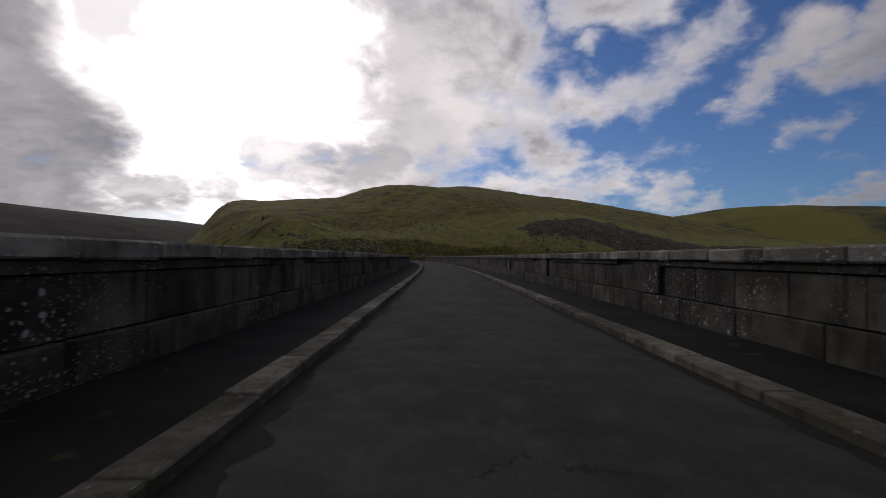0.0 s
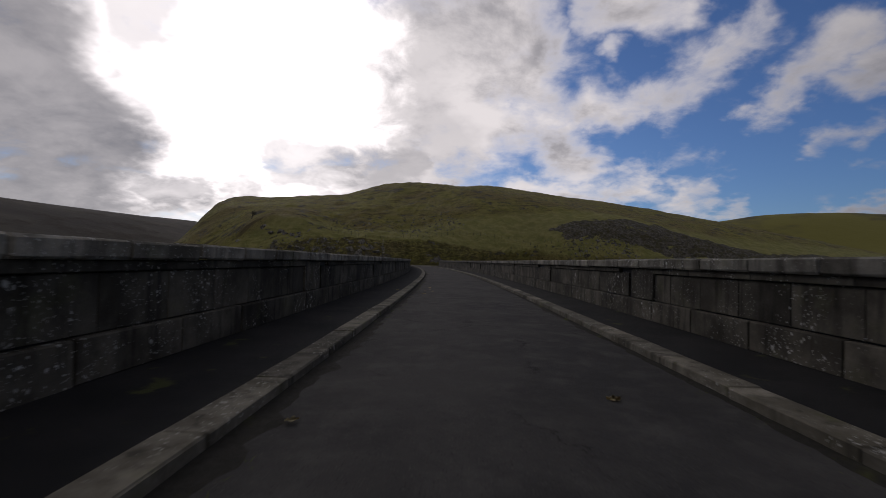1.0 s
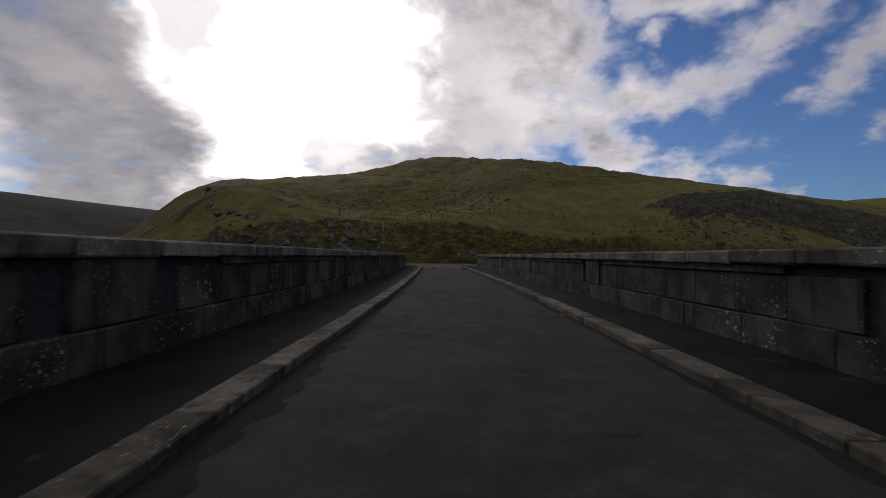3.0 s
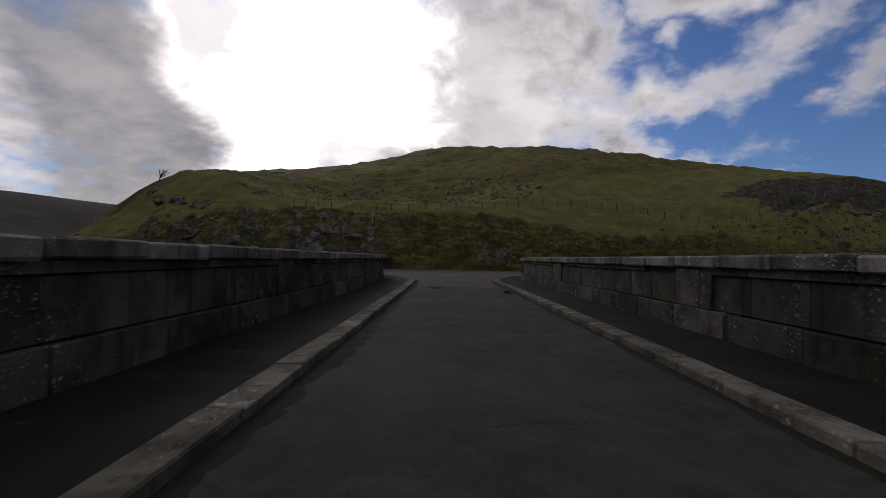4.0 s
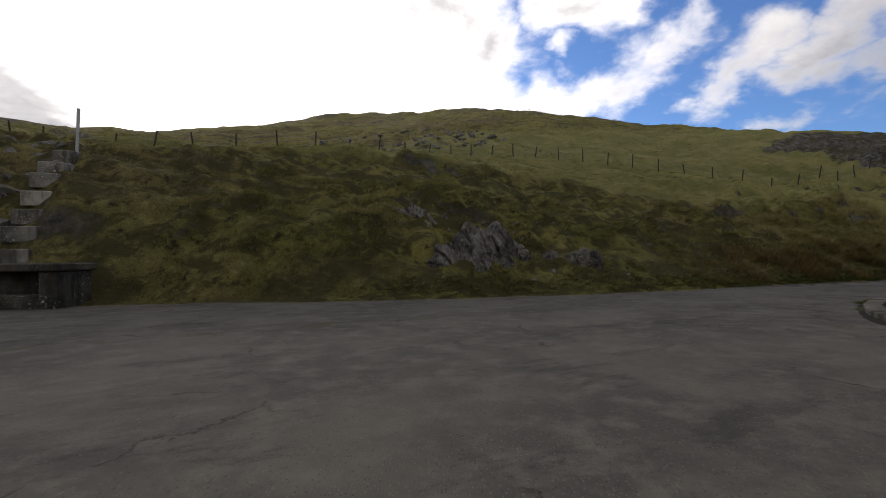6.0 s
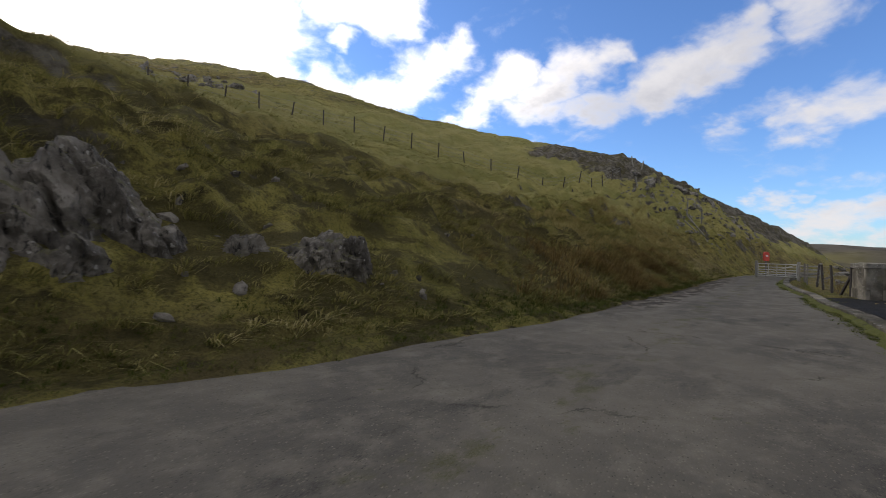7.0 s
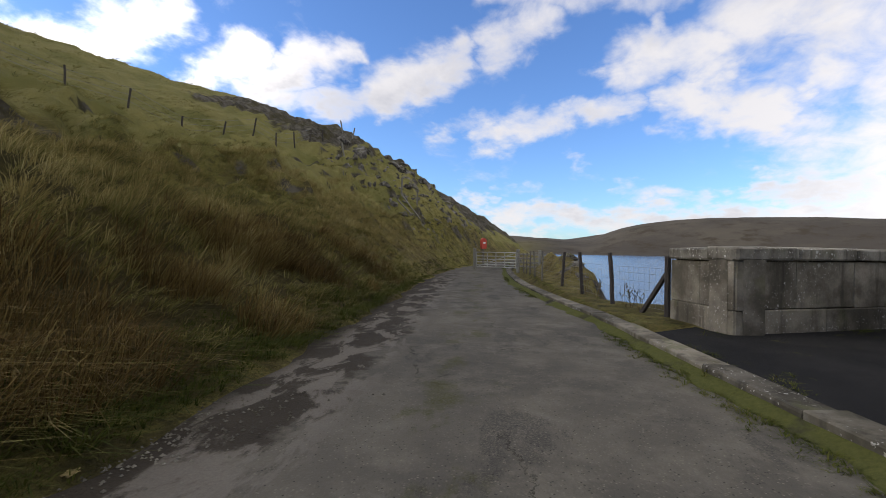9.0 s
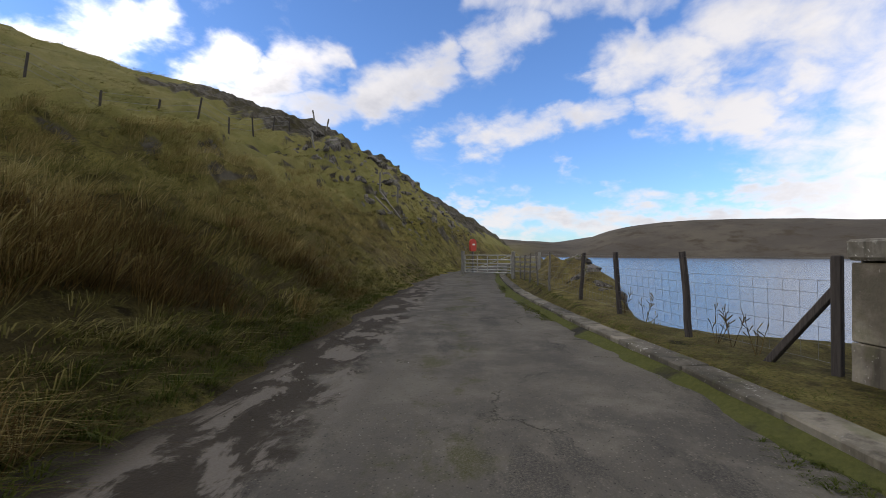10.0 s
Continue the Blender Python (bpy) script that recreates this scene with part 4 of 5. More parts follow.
def build_kerb(name, line, side, first):
    bed = solid_sweep(name, line, [(0.03, -0.1), (0.03, KERB_H - 0.035), (KERB_W - 0.03, KERB_H - 0.035), (KERB_W - 0.03, -0.1)], MORTAR, side)
    kerb = tagged(new(name, bed), "worn pale stone kerb spotted with lichen and moss", "kerb", kind="structure")
    lay("kerb_stone", KERBS, line, -0.10, kerb, 1.372, first, None, None, 0.006, 0.25, 0.35, 0.0, 0.0, side)


build_kerb("kerb_right", RIGHT_KERB, 1, run_at(RIGHT_KERB, -1.0))
build_kerb("kerb_left", LEFT_KERB[:-40], -1, run_at(LEFT_KERB, -1.0))

# ---- the walled bay beside the lane ----
WOOD = wood_material("grey_weathered_wood", (0.16, 0.145, 0.12))
HILL_WOOD = wood_material("old_fence_wood", (0.065, 0.056, 0.046))
DARK_WOOD = wood_material("dark_tarred_wood", (0.055, 0.047, 0.040))
RAIL_WOOD = wood_material("pale_rail_wood", (0.26, 0.245, 0.20))
WIRE = plain_material("dull_wire", (0.20, 0.20, 0.19), 0.5, 0.8, 0.2)
GALV = plain_material("galvanised_steel", (0.38, 0.37, 0.32), 0.55, 0.5, 0.2)
RED = plain_material("red_plastic", (0.50, 0.060, 0.035), 0.6, 0.0, 0.12)
WHITE = plain_material("white_paint", (0.70, 0.70, 0.66), 0.6, 0.0, 0.2)
IRON = plain_material("rusty_iron", (0.028, 0.024, 0.021), 0.9, 0.0, 0.4)
LEAF = plain_material("dead_leaf", (0.34, 0.27, 0.12), 0.8, 0.0, 0.5, 9.0)
BAY_LINE = [((16.56, 152.31), (15.12, 151.42)), ((15.12, 151.46), (17.50, 148.95)), ((17.52, 149.02), (8.2, 142.9))]
for k, (a, b) in enumerate(BAY_LINE):
    seg = even(np.array([a, b]), 0.25)
    build_wall("wall_bay_%d" % (k + 1), seg, -1, "pale weathered stone parapet blotched with lichen", 0.0, (-4.0, 3.3, -1.2)[k], kit=BAY_KIT)


def build_apron():
    """The level tarmac inside the bay."""
    k0, k1 = np.argmin(np.hypot(*(RIGHT_KERB - np.array((9.4, 150.15))).T)), np.argmin(np.hypot(*(RIGHT_KERB - np.array((15.2, 153.05))).T))
    rim = [tuple(p) for p in beside(RIGHT_KERB, KERB_W - 0.03)[k0:k1]]
    rim += [(15.7, 151.92), (15.12, 151.50), (17.50, 149.0), (8.2, 142.9), (3.6, 145.0), (6.6, 147.1), (9.8, 148.86)]
    bm = bmesh.new()
    face = bm.faces.new([bm.verts.new((x, y, place_z((x, y), KERB_H - 0.035))) for x, y in rim])
    bmesh.ops.triangulate(bm, faces=[face])
    bmesh.ops.recalc_face_normals(bm, faces=bm.faces)
    for f in bm.faces:
        if f.normal.z < 0:
            f.normal_flip()
    me = bpy.data.meshes.new("pavement_3")
    bm.to_mesh(me)
    bm.free()
    me.materials.append(PAVING)
    tagged(new("pavement_3", me), "dark tarmac floor of a walled bay, moss in patches", "pavement", kind="structure")


build_apron()


# ---- shaping ----
def box(bm, size, at=(0, 0, 0), turn=(0, 0, 0), bevel=0.0):
    r = bmesh.ops.create_cube(bm, size=1.0)
    vs = r["verts"]
    bmesh.ops.scale(bm, vec=size, verts=vs)
    if bevel:
        es = list({e for v in vs for e in v.link_edges})
        vs = list({v for f in bmesh.ops.bevel(bm, geom=es, offset=bevel, segments=1, affect="EDGES")["faces"] for v in f.verts} | {v for v in vs if v.is_valid})
    bmesh.ops.transform(bm, matrix=pose(*at, *turn), verts=vs)
    return vs


def rod(bm, a, b, r0, r1=None, sides=8, wobble=0.0, seed=0, cuts=1):
    """A tapered round bar from a to b."""
    r1 = r0 if r1 is None else r1
    rng = random.Random(seed)
    a, b = Vector(a), Vector(b)
    way = (b - a).normalized()
    u = way.orthogonal().normalized()
    w = way.cross(u)
    rings = []
    for k in range(cuts + 1):
        t = k / cuts
        c = a.lerp(b, t) + (u * rng.uniform(-1, 1) + w * rng.uniform(-1, 1)) * wobble * (0 < k < cuts)
        r = r0 + (r1 - r0) * t
        rings.append([bm.verts.new(c + (u * math.cos(q) + w * math.sin(q)) * r * (1 + rng.uniform(-0.08, 0.08))) for q in np.linspace(0, 2 * math.pi, sides, endpoint=False)])
    for p, q in zip(rings, rings[1:]):
        for i in range(sides):
            bm.faces.new((p[i], p[(i + 1) % sides], q[(i + 1) % sides], q[i]))
    bm.faces.new(rings[0][::-1])
    bm.faces.new(rings[-1])


def ground_z(x, y):
    return float(land(np.array([x]), np.array([y]))[0])


def thing(name, at, label, category, group="", turn=0.0):
    ob = new(name)
    ob.empty_display_size = 0.2
    ob.matrix_world = pose(*at, 0, 0, turn)
    return tagged(ob, label, category, group)


# ---- fences ----
def post_mesh(height, thick, mat, seed, square=False):
    bm = bmesh.new()
    if square:
        box(bm, (thick, thick, height + 0.4), (0, 0, (height - 0.4) / 2), bevel=0.012)
    else:
        rod(bm, (0, 0, -0.4), (0, 0, height), thick / 2, thick / 2 * 0.92, 9, 0.008, seed, 5)
    me = bpy.data.meshes.new("fence_post")
    bm.to_mesh(me)
    bm.free()
    me.materials.append(mat)
    return me


def wire_mesh(points, radius):
    """One unbroken wire through the points."""
    bm = bmesh.new()
    rings = []
    for i, p in enumerate(points):
        way = (points[min(i + 1, len(points) - 1)] - points[max(i - 1, 0)]).normalized()
        u = way.cross(Vector((0, 0, 1))).normalized()
        w = way.cross(u)
        rings.append([bm.verts.new(p + radius * (u * math.cos(q) + w * math.sin(q))) for q in (0.8, 2.37, 3.94, 5.51)])
    for a, b in zip(rings, rings[1:]):
        for k in range(4):
            bm.faces.new((a[k], a[(k + 1) % 4], b[(k + 1) % 4], b[k]))
    return bm


def hill_fence():
    line = spline([(-40.0, 166.0), (-30.0, 163.5), (-20.0, 163.0), (-14.0, 166.0), (-8.5, 170.5), (-3.5, 174.6), (2.0, 177.0), (8.0, 177.5), (14.0, 177.1), (17.5, 176.2), (20.5, 175.2), (24.4, 174.9), (29.8, 176.2), (35.0, 178.0)], 2.3)
    rng = random.Random(5)
    posts = [post_mesh(0.95 + 0.10 * (i % 3), 0.10, HILL_WOOD, i) for i in range(4)]
    tops = []
    fence = thing("hill_fence", (line[0][0], line[0][1], ground_z(*line[0])), "old wire fence on leaning round wooden posts across a hillside", "fence")
    back = fence.matrix_world.inverted()
    for i, (x, y) in enumerate(line):
        z = ground_z(x, y)
        ob = new("post", posts[rng.randrange(4)])
        ob.parent = fence
        lean = pose(0, 0, 0, rng.uniform(-9, 9), rng.uniform(-9, 9), rng.uniform(0, 360))
        ob.matrix_local = back @ Matrix.Translation((x, y, z)) @ lean
        tops.append(Matrix.Translation((x, y, z)) @ lean)
    for h in (0.35, 0.65, 0.98):
        w = part("wire", wire_mesh([back @ (m @ Vector((0, 0, h))) for m in tops], 0.008), WIRE, fence)


hill_fence()


def broken_fence():
    """Stray posts and fallen rails on the rocky slope."""
    spots = [(38.2, 172.6, 1.35, 4), (38.8, 171.5, 1.1, -7), (35.7, 176.4, 1.1, 14), (40.4, 180.6, 1.3, 11), (41.2, 180.2, 1.2, -12)]
    for i, (x, y, h, lean) in enumerate(spots):
        ob = new("fence_post", post_mesh(h, 0.14, RAIL_WOOD, 30 + i))
        ob.matrix_world = pose(x, y, ground_z(x, y), 0, lean, 40 * i)
        tagged(ob, "bleached lone wooden fence post on a rocky slope", "fence post", "posts on the rocky slope")
    for i, (a, b) in enumerate((((36.2, 171.6), (36.8, 169.6)), ((38.0, 172.4), (36.9, 170.0)))):
        bm = bmesh.new()
        p, q = Vector((*a, ground_z(*a) + 0.45 - 0.2 * i)), Vector((*b, ground_z(*b) + 0.12))
        rod(bm, p, q, 0.06, 0.05, 7, 0.02, i, 4)
        me = bpy.data.meshes.new("fallen_rail")
        bm.to_mesh(me)
        bm.free()
        me.materials.append(RAIL_WOOD)
        tagged(new("fallen_rail", me), "bleached fallen wooden rail lying down the rocky slope", "rail", "rails on the rocky slope")


broken_fence()


def lake_fence():
    run = beside(RIGHT_KERB, KERB_W + 0.75)
    i0 = np.argmin(np.hypot(*(run - np.array((25.3, 157.0))).T))
    i1 = np.argmin(np.hypot(*(run - np.array((34.2, 160.6))).T))
    line = np.vstack([[(16.70, 152.37), (18.35, 153.55), (20.5, 154.68), (22.9, 155.85)], even(run[i0:i1], 2.3)])
    fence = thing("lake_fence", (*line[0], ground_z(*line[0])), "wire mesh stock fence on dark wooden posts above the lake", "fence")
    back = fence.matrix_world.inverted()
    rng = random.Random(9)
    mats = []
    for i, (x, y) in enumerate(line):
        h, lean = 1.15, pose(0, 0, 0, rng.uniform(-4, 4), rng.uniform(-5, 5), 25)
        if i == 0:
            h, lean = 1.10, pose(0, 0, 0, 0, 0, 62)
        ob = new("post", post_mesh(h, 0.085 if i == 0 else 0.10 if i < 4 else 0.07, DARK_WOOD if i < 4 else WOOD, 70 + i, i == 0))
        ob.parent = fence
        m = Matrix.Translation((x, y, ground_z(x, y))) @ lean
        ob.matrix_local = back @ m
        mats.append(m)
    bm = bmesh.new()
    a, b = back @ (mats[0] @ Vector((0, 0, 0.80))), back @ Vector((17.14, 152.86, ground_z(17.14, 152.86) - 0.05))
    way = b - a
    vs = box(bm, (0.075, 0.075, way.length), (0, 0, 0), bevel=0.01)
    bmesh.ops.transform(bm, matrix=Matrix.Translation((a + b) / 2) @ way.to_track_quat("Z", "Y").to_matrix().to_4x4(), verts=[v for v in bm.verts])
    part("brace", bm, DARK_WOOD, fence)
    for h in (0.10, 0.26, 0.42, 0.58, 0.74, 0.86, 1.08):
        part("line_wire", wire_mesh([back @ (m @ Vector((0, 0, h))) for m in mats], 0.0022), WIRE, fence)
    bm = bmesh.new()
    for m, q in zip(mats[:7], mats[1:8]):
        n = 11
        for k in range(1, n):
            lo, hi = (m @ Vector((0, 0, 0.10))).lerp(q @ Vector((0, 0, 0.10)), k / n), (m @ Vector((0, 0, 0.86))).lerp(q @ Vector((0, 0, 0.86)), k / n)
            rod(bm, back @ lo, back @ hi, 0.0018, 0.0018, 3)
    tagged(part("stay_wire", bm, WIRE, fence), kind="stuff")


lake_fence()


def field_gate():
    a = np.array((34.75, 164.45))
    across = np.array((-0.20, -0.98))
    z = place_z(a, 0.0)
    ang = math.degrees(math.atan2(across[1], across[0]))
    gate = thing("field_gate", (*a, z), "closed galvanised five-bar field gate across the lane", "gate", turn=ang)
    for k in range(6):
        bm = bmesh.new()
        h = (0.16, 0.30, 0.46, 0.64, 0.84, 1.08)[k]
        rod(bm, (0.06, 0, h), (3.0, 0, h), 0.028, 0.028, 8)
        part("bar", bm, GALV, gate)
    for x in (0.06, 0.9, 1.55, 2.2, 3.0):
        bm = bmesh.new()
        box(bm, (0.05, 0.035, 0.98), (x, 0, 0.62), bevel=0.006)
        part("upright", bm, GALV, gate)
    bm = bmesh.new()
    rod(bm, (0.08, 0.03, 0.16), (2.95, 0.03, 1.06), 0.024, 0.024, 8)
    part("diagonal", bm, GALV, gate)
    for x, h in ((-0.08, 1.32), (3.14, 1.28)):
        bm = bmesh.new()
        box(bm, (0.16, 0.16, h + 0.3), (x, 0, (h - 0.3) / 2), bevel=0.015)
        part("gate_post", bm, RAIL_WOOD, gate, "grey squared wooden post")
    h0 = a + across * 3.25
    hurdle = thing("hurdle", (*h0, place_z(h0, 0.0)), "short weathered wooden rail hurdle beside a gate", "fence", turn=ang)
    for h in (0.28, 0.52, 0.76, 1.0):
        bm = bmesh.new()
        box(bm, (1.35, 0.04, 0.10), (0.66, 0, h), bevel=0.008)
        part("rail", bm, RAIL_WOOD, hurdle)
    bm = bmesh.new()
    box(bm, (0.13, 0.13, 1.55), (1.36, 0, 0.48), bevel=0.012)
    part("post", bm, RAIL_WOOD, hurdle)


field_gate()


def lifebuoy_box():
    x, y = 37.2, 165.0
    z = ground_z(x, y)
    ob = thing("lifebuoy_housing", (x, y, z), "bright red lifebuoy housing on a post beside the lane", "lifebuoy box", turn=-28)
    top = 1.98 - z
    bm = bmesh.new()
    rod(bm, (0, 0, -0.3), (0, 0, max(top - 0.5, 0.4)), 0.06, 0.06, 8)
    part("post", bm, WOOD, ob)
    bm = bmesh.new()
    ring = [(0.23 * math.cos(q), 0.23 * math.sin(q)) for q in np.linspace(0, math.pi, 13)] + [(-0.23, -0.42), (-0.17, -0.52), (0.17, -0.52), (0.23, -0.42)]
    front = [bm.verts.new((u, -0.09, top - 0.23 + v)) for u, v in ring]
    rear = [bm.verts.new((u, 0.09, top - 0.23 + v)) for u, v in ring]
    bm.faces.new(front[::-1])
    bm.faces.new(rear)
    for i in range(len(ring)):
        j = (i + 1) % len(ring)
        bm.faces.new((front[i], front[j], rear[j], rear[i]))
    bmesh.ops.recalc_face_normals(bm, faces=bm.faces)
    bmesh.ops.bevel(bm, geom=[e for e in bm.edges if abs(e.verts[0].co.y - e.verts[1].co.y) < 0.01], offset=0.02, segments=2, affect="EDGES")
    housing = part("housing", bm, RED, ob)
    bm = bmesh.new()
    box(bm, (0.20, 0.012, 0.10), (0, -0.097, top - 0.34), bevel=0.003)
    part("notice", bm, WHITE, housing, "pale notice panel")


lifebuoy_box()


# ---- rocks ----
def rock_mesh(name, size, seed, cracks=1.0, level=3):
    """A split and weathered lump of bedrock."""
    bm = bmesh.new()
    bmesh.ops.create_icosphere(bm, subdivisions=level, radius=1.0)
    off = Vector((seed * 7.3, seed * 3.1, seed * 1.7))
    rng = random.Random(seed)
    cuts = [(Vector((rng.uniform(-1, 1), rng.uniform(-1, 1), rng.uniform(-0.6, 1))).normalized(), rng.uniform(0.55, 0.9)) for _ in range(11)]
    for v in bm.verts:
        p = v.co.copy()
        for nrm, lim in cuts:
            over = p.dot(nrm) - lim
            if over > 0:
                p -= nrm * over * 0.95
        q = p * 1.2 + off
        p *= 1 + 0.16 * noise.fractal(q, 0.9, 2.0, 3) * cracks
        # slabs parted by upright joints
        joint = p.x * 2.1 + p.z * 0.35 + 0.5 * noise.noise(p * 1.1 + off) + seed
        gap = abs(joint - round(joint))
        p -= v.co.normalized() * 0.34 * cracks * max(0, 1 - gap / 0.11) * (0.4 + 0.6 * abs(noise.noise(p * 0.9 + off * 2)) * 2)
        p.z += 0.22 * cracks * noise.noise(Vector((round(joint) * 3.7, seed * 1.3, 0.5)))
        v.co = Vector((p.x * size[0], p.y * size[1], p.z * size[2])) + v.co.normalized() * 0.05 * noise.fractal(v.co * 6 + off, 0.8, 2.0, 3)
    me = bpy.data.meshes.new(name)
    bm.to_mesh(me)
    bm.free()
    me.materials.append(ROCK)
    return me


OUTCROP = [
    # along, up, height of the middle, half sizes, turn
    (-10.7, 4.6, 2.45, (0.80, 0.65, 0.90), 15), (-9.9, 4.3, 2.25, (0.90, 0.65, 0.95), -10), (-9.2, 3.8, 2.00, (0.85, 0.65, 0.95), 30),
    (-10.1, 1.7, 0.60, (0.75, 0.60, 0.80), 40), (-9.5, 1.9, 0.80, (0.90, 0.70, 0.95), 12), (-8.7, 2.3, 1.25, (1.05, 0.80, 1.15), -18), (-7.8, 2.2, 1.35, (0.95, 0.80, 1.10), 20),
    (-8.9, 1.5, 0.60, (0.80, 0.60, 0.75), -30), (-8.1, 1.5, 0.65, (0.75, 0.60, 0.80), 25),
    (-7.2, 2.0, 1.05, (0.60, 0.55, 0.85), -8), (-6.1, 1.8, 0.90, (0.50, 0.40, 0.55), 40), (-5.2, 1.7, 0.90, (0.75, 0.50, 0.65), -14), (-4.5, 1.5, 0.75, (0.55, 0.45, 0.65), 10),
]


def from_foot(s, d):
    n = d + float((hermite(FOOT_S, np.array([s])) @ np.array(FOOT_N))[0])
    p = FOOT_AT + ALONG * s + UPHILL * n
    return float(p[0]), float(p[1])


for i, (s, up, lift, size, turn) in enumerate(OUTCROP):
    x, y = from_foot(s, up)
    ob = new("rock_outcrop", rock_mesh("rock_outcrop", size, i + 1, 1.0, 5))
    ob.matrix_world = pose(x, y, lift, 8, -10, 24 + turn)
    tagged(ob, "grey fissured bedrock showing through a grassy bank", "rock", "rocks in the bank")


def crags():
    """Larger rock faces: the cutting by the left branch and the shoulder above the gate."""
    rng = random.Random(77)
    k = 0
    for s0, s1, d0, d1, count, big in ((-46, -23, 0.3, 3.4, 20, 1.35), (-60, -28, 5, 15, 14, 1.3), (-28, -24, 3, 6, 5, 1.2), (41, 54, 7, 12, 8, 1.1), (37, 58, 3, 9, 26, 0.7), (21.5, 27, -6.9, -6.1, 7, 0.55)):
        for _ in range(count):
            s, dd = rng.uniform(s0, s1), rng.uniform(d0, d1)
            x, y = from_foot(s, dd)
            size = [big * rng.uniform(0.5, 1.15) for _ in range(3)]
            size[2] *= 0.75
            ob = new("crag", rock_mesh("crag", size, 100 + k, 1.1, 3))
            ob.matrix_world = pose(x, y, ground_z(x, y) - size[2] * (0.5 if s < 0 else 0.62), rng.uniform(-25, 25), rng.uniform(-25, 25), rng.uniform(0, 360))
            tagged(ob, "dark angular crag breaking out of the hillside", "rock", "crags on the hill")
            k += 1


crags()


def scree():
    """Loose stones on the rocky shoulder and below the summit."""
    rng = random.Random(3)
    bm = bmesh.new()
    for s0, s1, d0, d1, count, lo, hi in ((35, 60, 2, 10, 260, 0.08, 0.36), (-30, 12, 26, 48, 330, 0.15, 0.6), (-50, -22, 0.5, 8, 160, 0.1, 0.5), (-12, 2, 0.5, 5, 40, 0.05, 0.16)):
        for _ in range(count):
            s, dd = rng.uniform(s0, s1), rng.uniform(d0, d1)
            x, y = from_foot(s, dd)
            r = rng.uniform(lo, hi) * rng.uniform(0.5, 1)
            made = bmesh.ops.create_icosphere(bm, subdivisions=1, radius=r)["verts"]
            m = pose(x, y, ground_z(x, y), rng.uniform(0, 60), rng.uniform(0, 60), rng.uniform(0, 360)) @ Matrix.Diagonal((1.3, 0.9, 0.6, 1))
            for v in made:
                v.co = m @ (v.co * rng.uniform(0.75, 1.15))
            if len(bm.verts) > 3000:
                me = bpy.data.meshes.new("scree")
                bm.to_mesh(me)
                me.materials.append(ROCK)
                tagged(new("scree", me), "loose grey stones scattered on the slope", "stones", kind="stuff")
                bm.free()
                bm = bmesh.new()
    me = bpy.data.meshes.new("scree")
    bm.to_mesh(me)
    bm.free()
    me.materials.append(ROCK)
    tagged(new("scree", me), "loose grey stones scattered on the slope", "stones", kind="stuff")


scree()


# ---- spring and stone channel by the left branch ----
def spring():
    x, y = -19.6, 148.0
    ob = thing("stone_trough", (x, y, place_z((x, y), -0.05)), "low dark stone trough with a slab lid below a hillside channel", "trough", turn=2)
    for name, size, at in (("side_wall", (0.45, 1.3, 1.0), (-1.5, 0.2, 0.5)), ("side_wall", (0.45, 1.3, 1.0), (1.5, 0.2, 0.5)), ("back_wall", (2.6, 0.3, 1.0), (0, 0.75, 0.5)), ("basin_wall", (2.6, 0.22, 0.42), (0, -0.36, 0.21)), ("slab", (3.6, 1.5, 0.20), (0, 0.2, 1.1))):
        bm = bmesh.new()
        box(bm, size, at, bevel=0.03)
        part(name, bm, STONE, ob)
    chute = thing("stone_channel", (-21.2, 149.4, 0.0), "stepped stone water channel running down a grassy bank", "channel")
    back = chute.matrix_world.inverted()
    for i in range(9):
        px, py = -20.6 - 0.13 * i, 149.3 + 0.46 * i
        bm = bmesh.new()
        box(bm, (0.95 - 0.03 * i, 0.55, 0.5), (0, 0, 0), bevel=0.03)
        st = part("step", bm, COPING, chute)
        st.matrix_local = back @ pose(px, py, ground_z(px, py) - 0.08, 0, 0, 14)
    bm = bmesh.new()
    zt = ground_z(-21.7, 153.5)
    rod(bm, (0, 0, -0.3), (0, 0, 1.5), 0.055, 0.055, 10)
    pipe = new("marker_pipe", bpy.data.meshes.new("marker_pipe"))
    bm.to_mesh(pipe.data)
    bm.free()
    pipe.data.materials.append(GALV)
    pipe.matrix_world = pose(-21.75, 153.6, zt + 0.3, 0, 2, 0)
    tagged(pipe, "grey upright pipe at the head of a stone channel", "pipe")


spring()


# ---- on the road ----
def iron_cover():
    ob = thing("manhole_cover", (-7.93, 119.45, 0.024), "sunken rusty iron cover with a cracked tarmac rim", "manhole cover", turn=12)
    bm = bmesh.new()
    bmesh.ops.create_cone(bm, cap_ends=True, segments=28, radius1=0.30, radius2=0.29, depth=0.03)
    part("lid", bm, IRON, ob)
    for k in range(7):
        bm = bmesh.new()
        w = 0.5 * math.sqrt(max(0.02, 1 - ((k - 3) / 3.6) ** 2))
        box(bm, (w, 0.03, 0.014), (0, (k - 3) * 0.075, 0.018), bevel=0.003)
        part("rib", bm, IRON, ob)


iron_cover()


def leaf_mesh(seed):
    """A fallen sycamore leaf with five lobes, curled at the edge."""
    rng = random.Random(seed)
    bm = bmesh.new()
    mid = bm.verts.new((0, 0, 0.010))
    rim = []
    for k in range(20):
        q = 2 * math.pi * k / 20
        lobe = 0.055 + 0.045 * abs(math.cos(2.5 * q)) + rng.uniform(-0.008, 0.008)
        rim.append(bm.verts.new((lobe * math.cos(q), lobe * math.sin(q), 0.012 + 0.03 * rng.random())))
    for k in range(20):
        bm.faces.new((mid, rim[k], rim[(k + 1) % 20]))
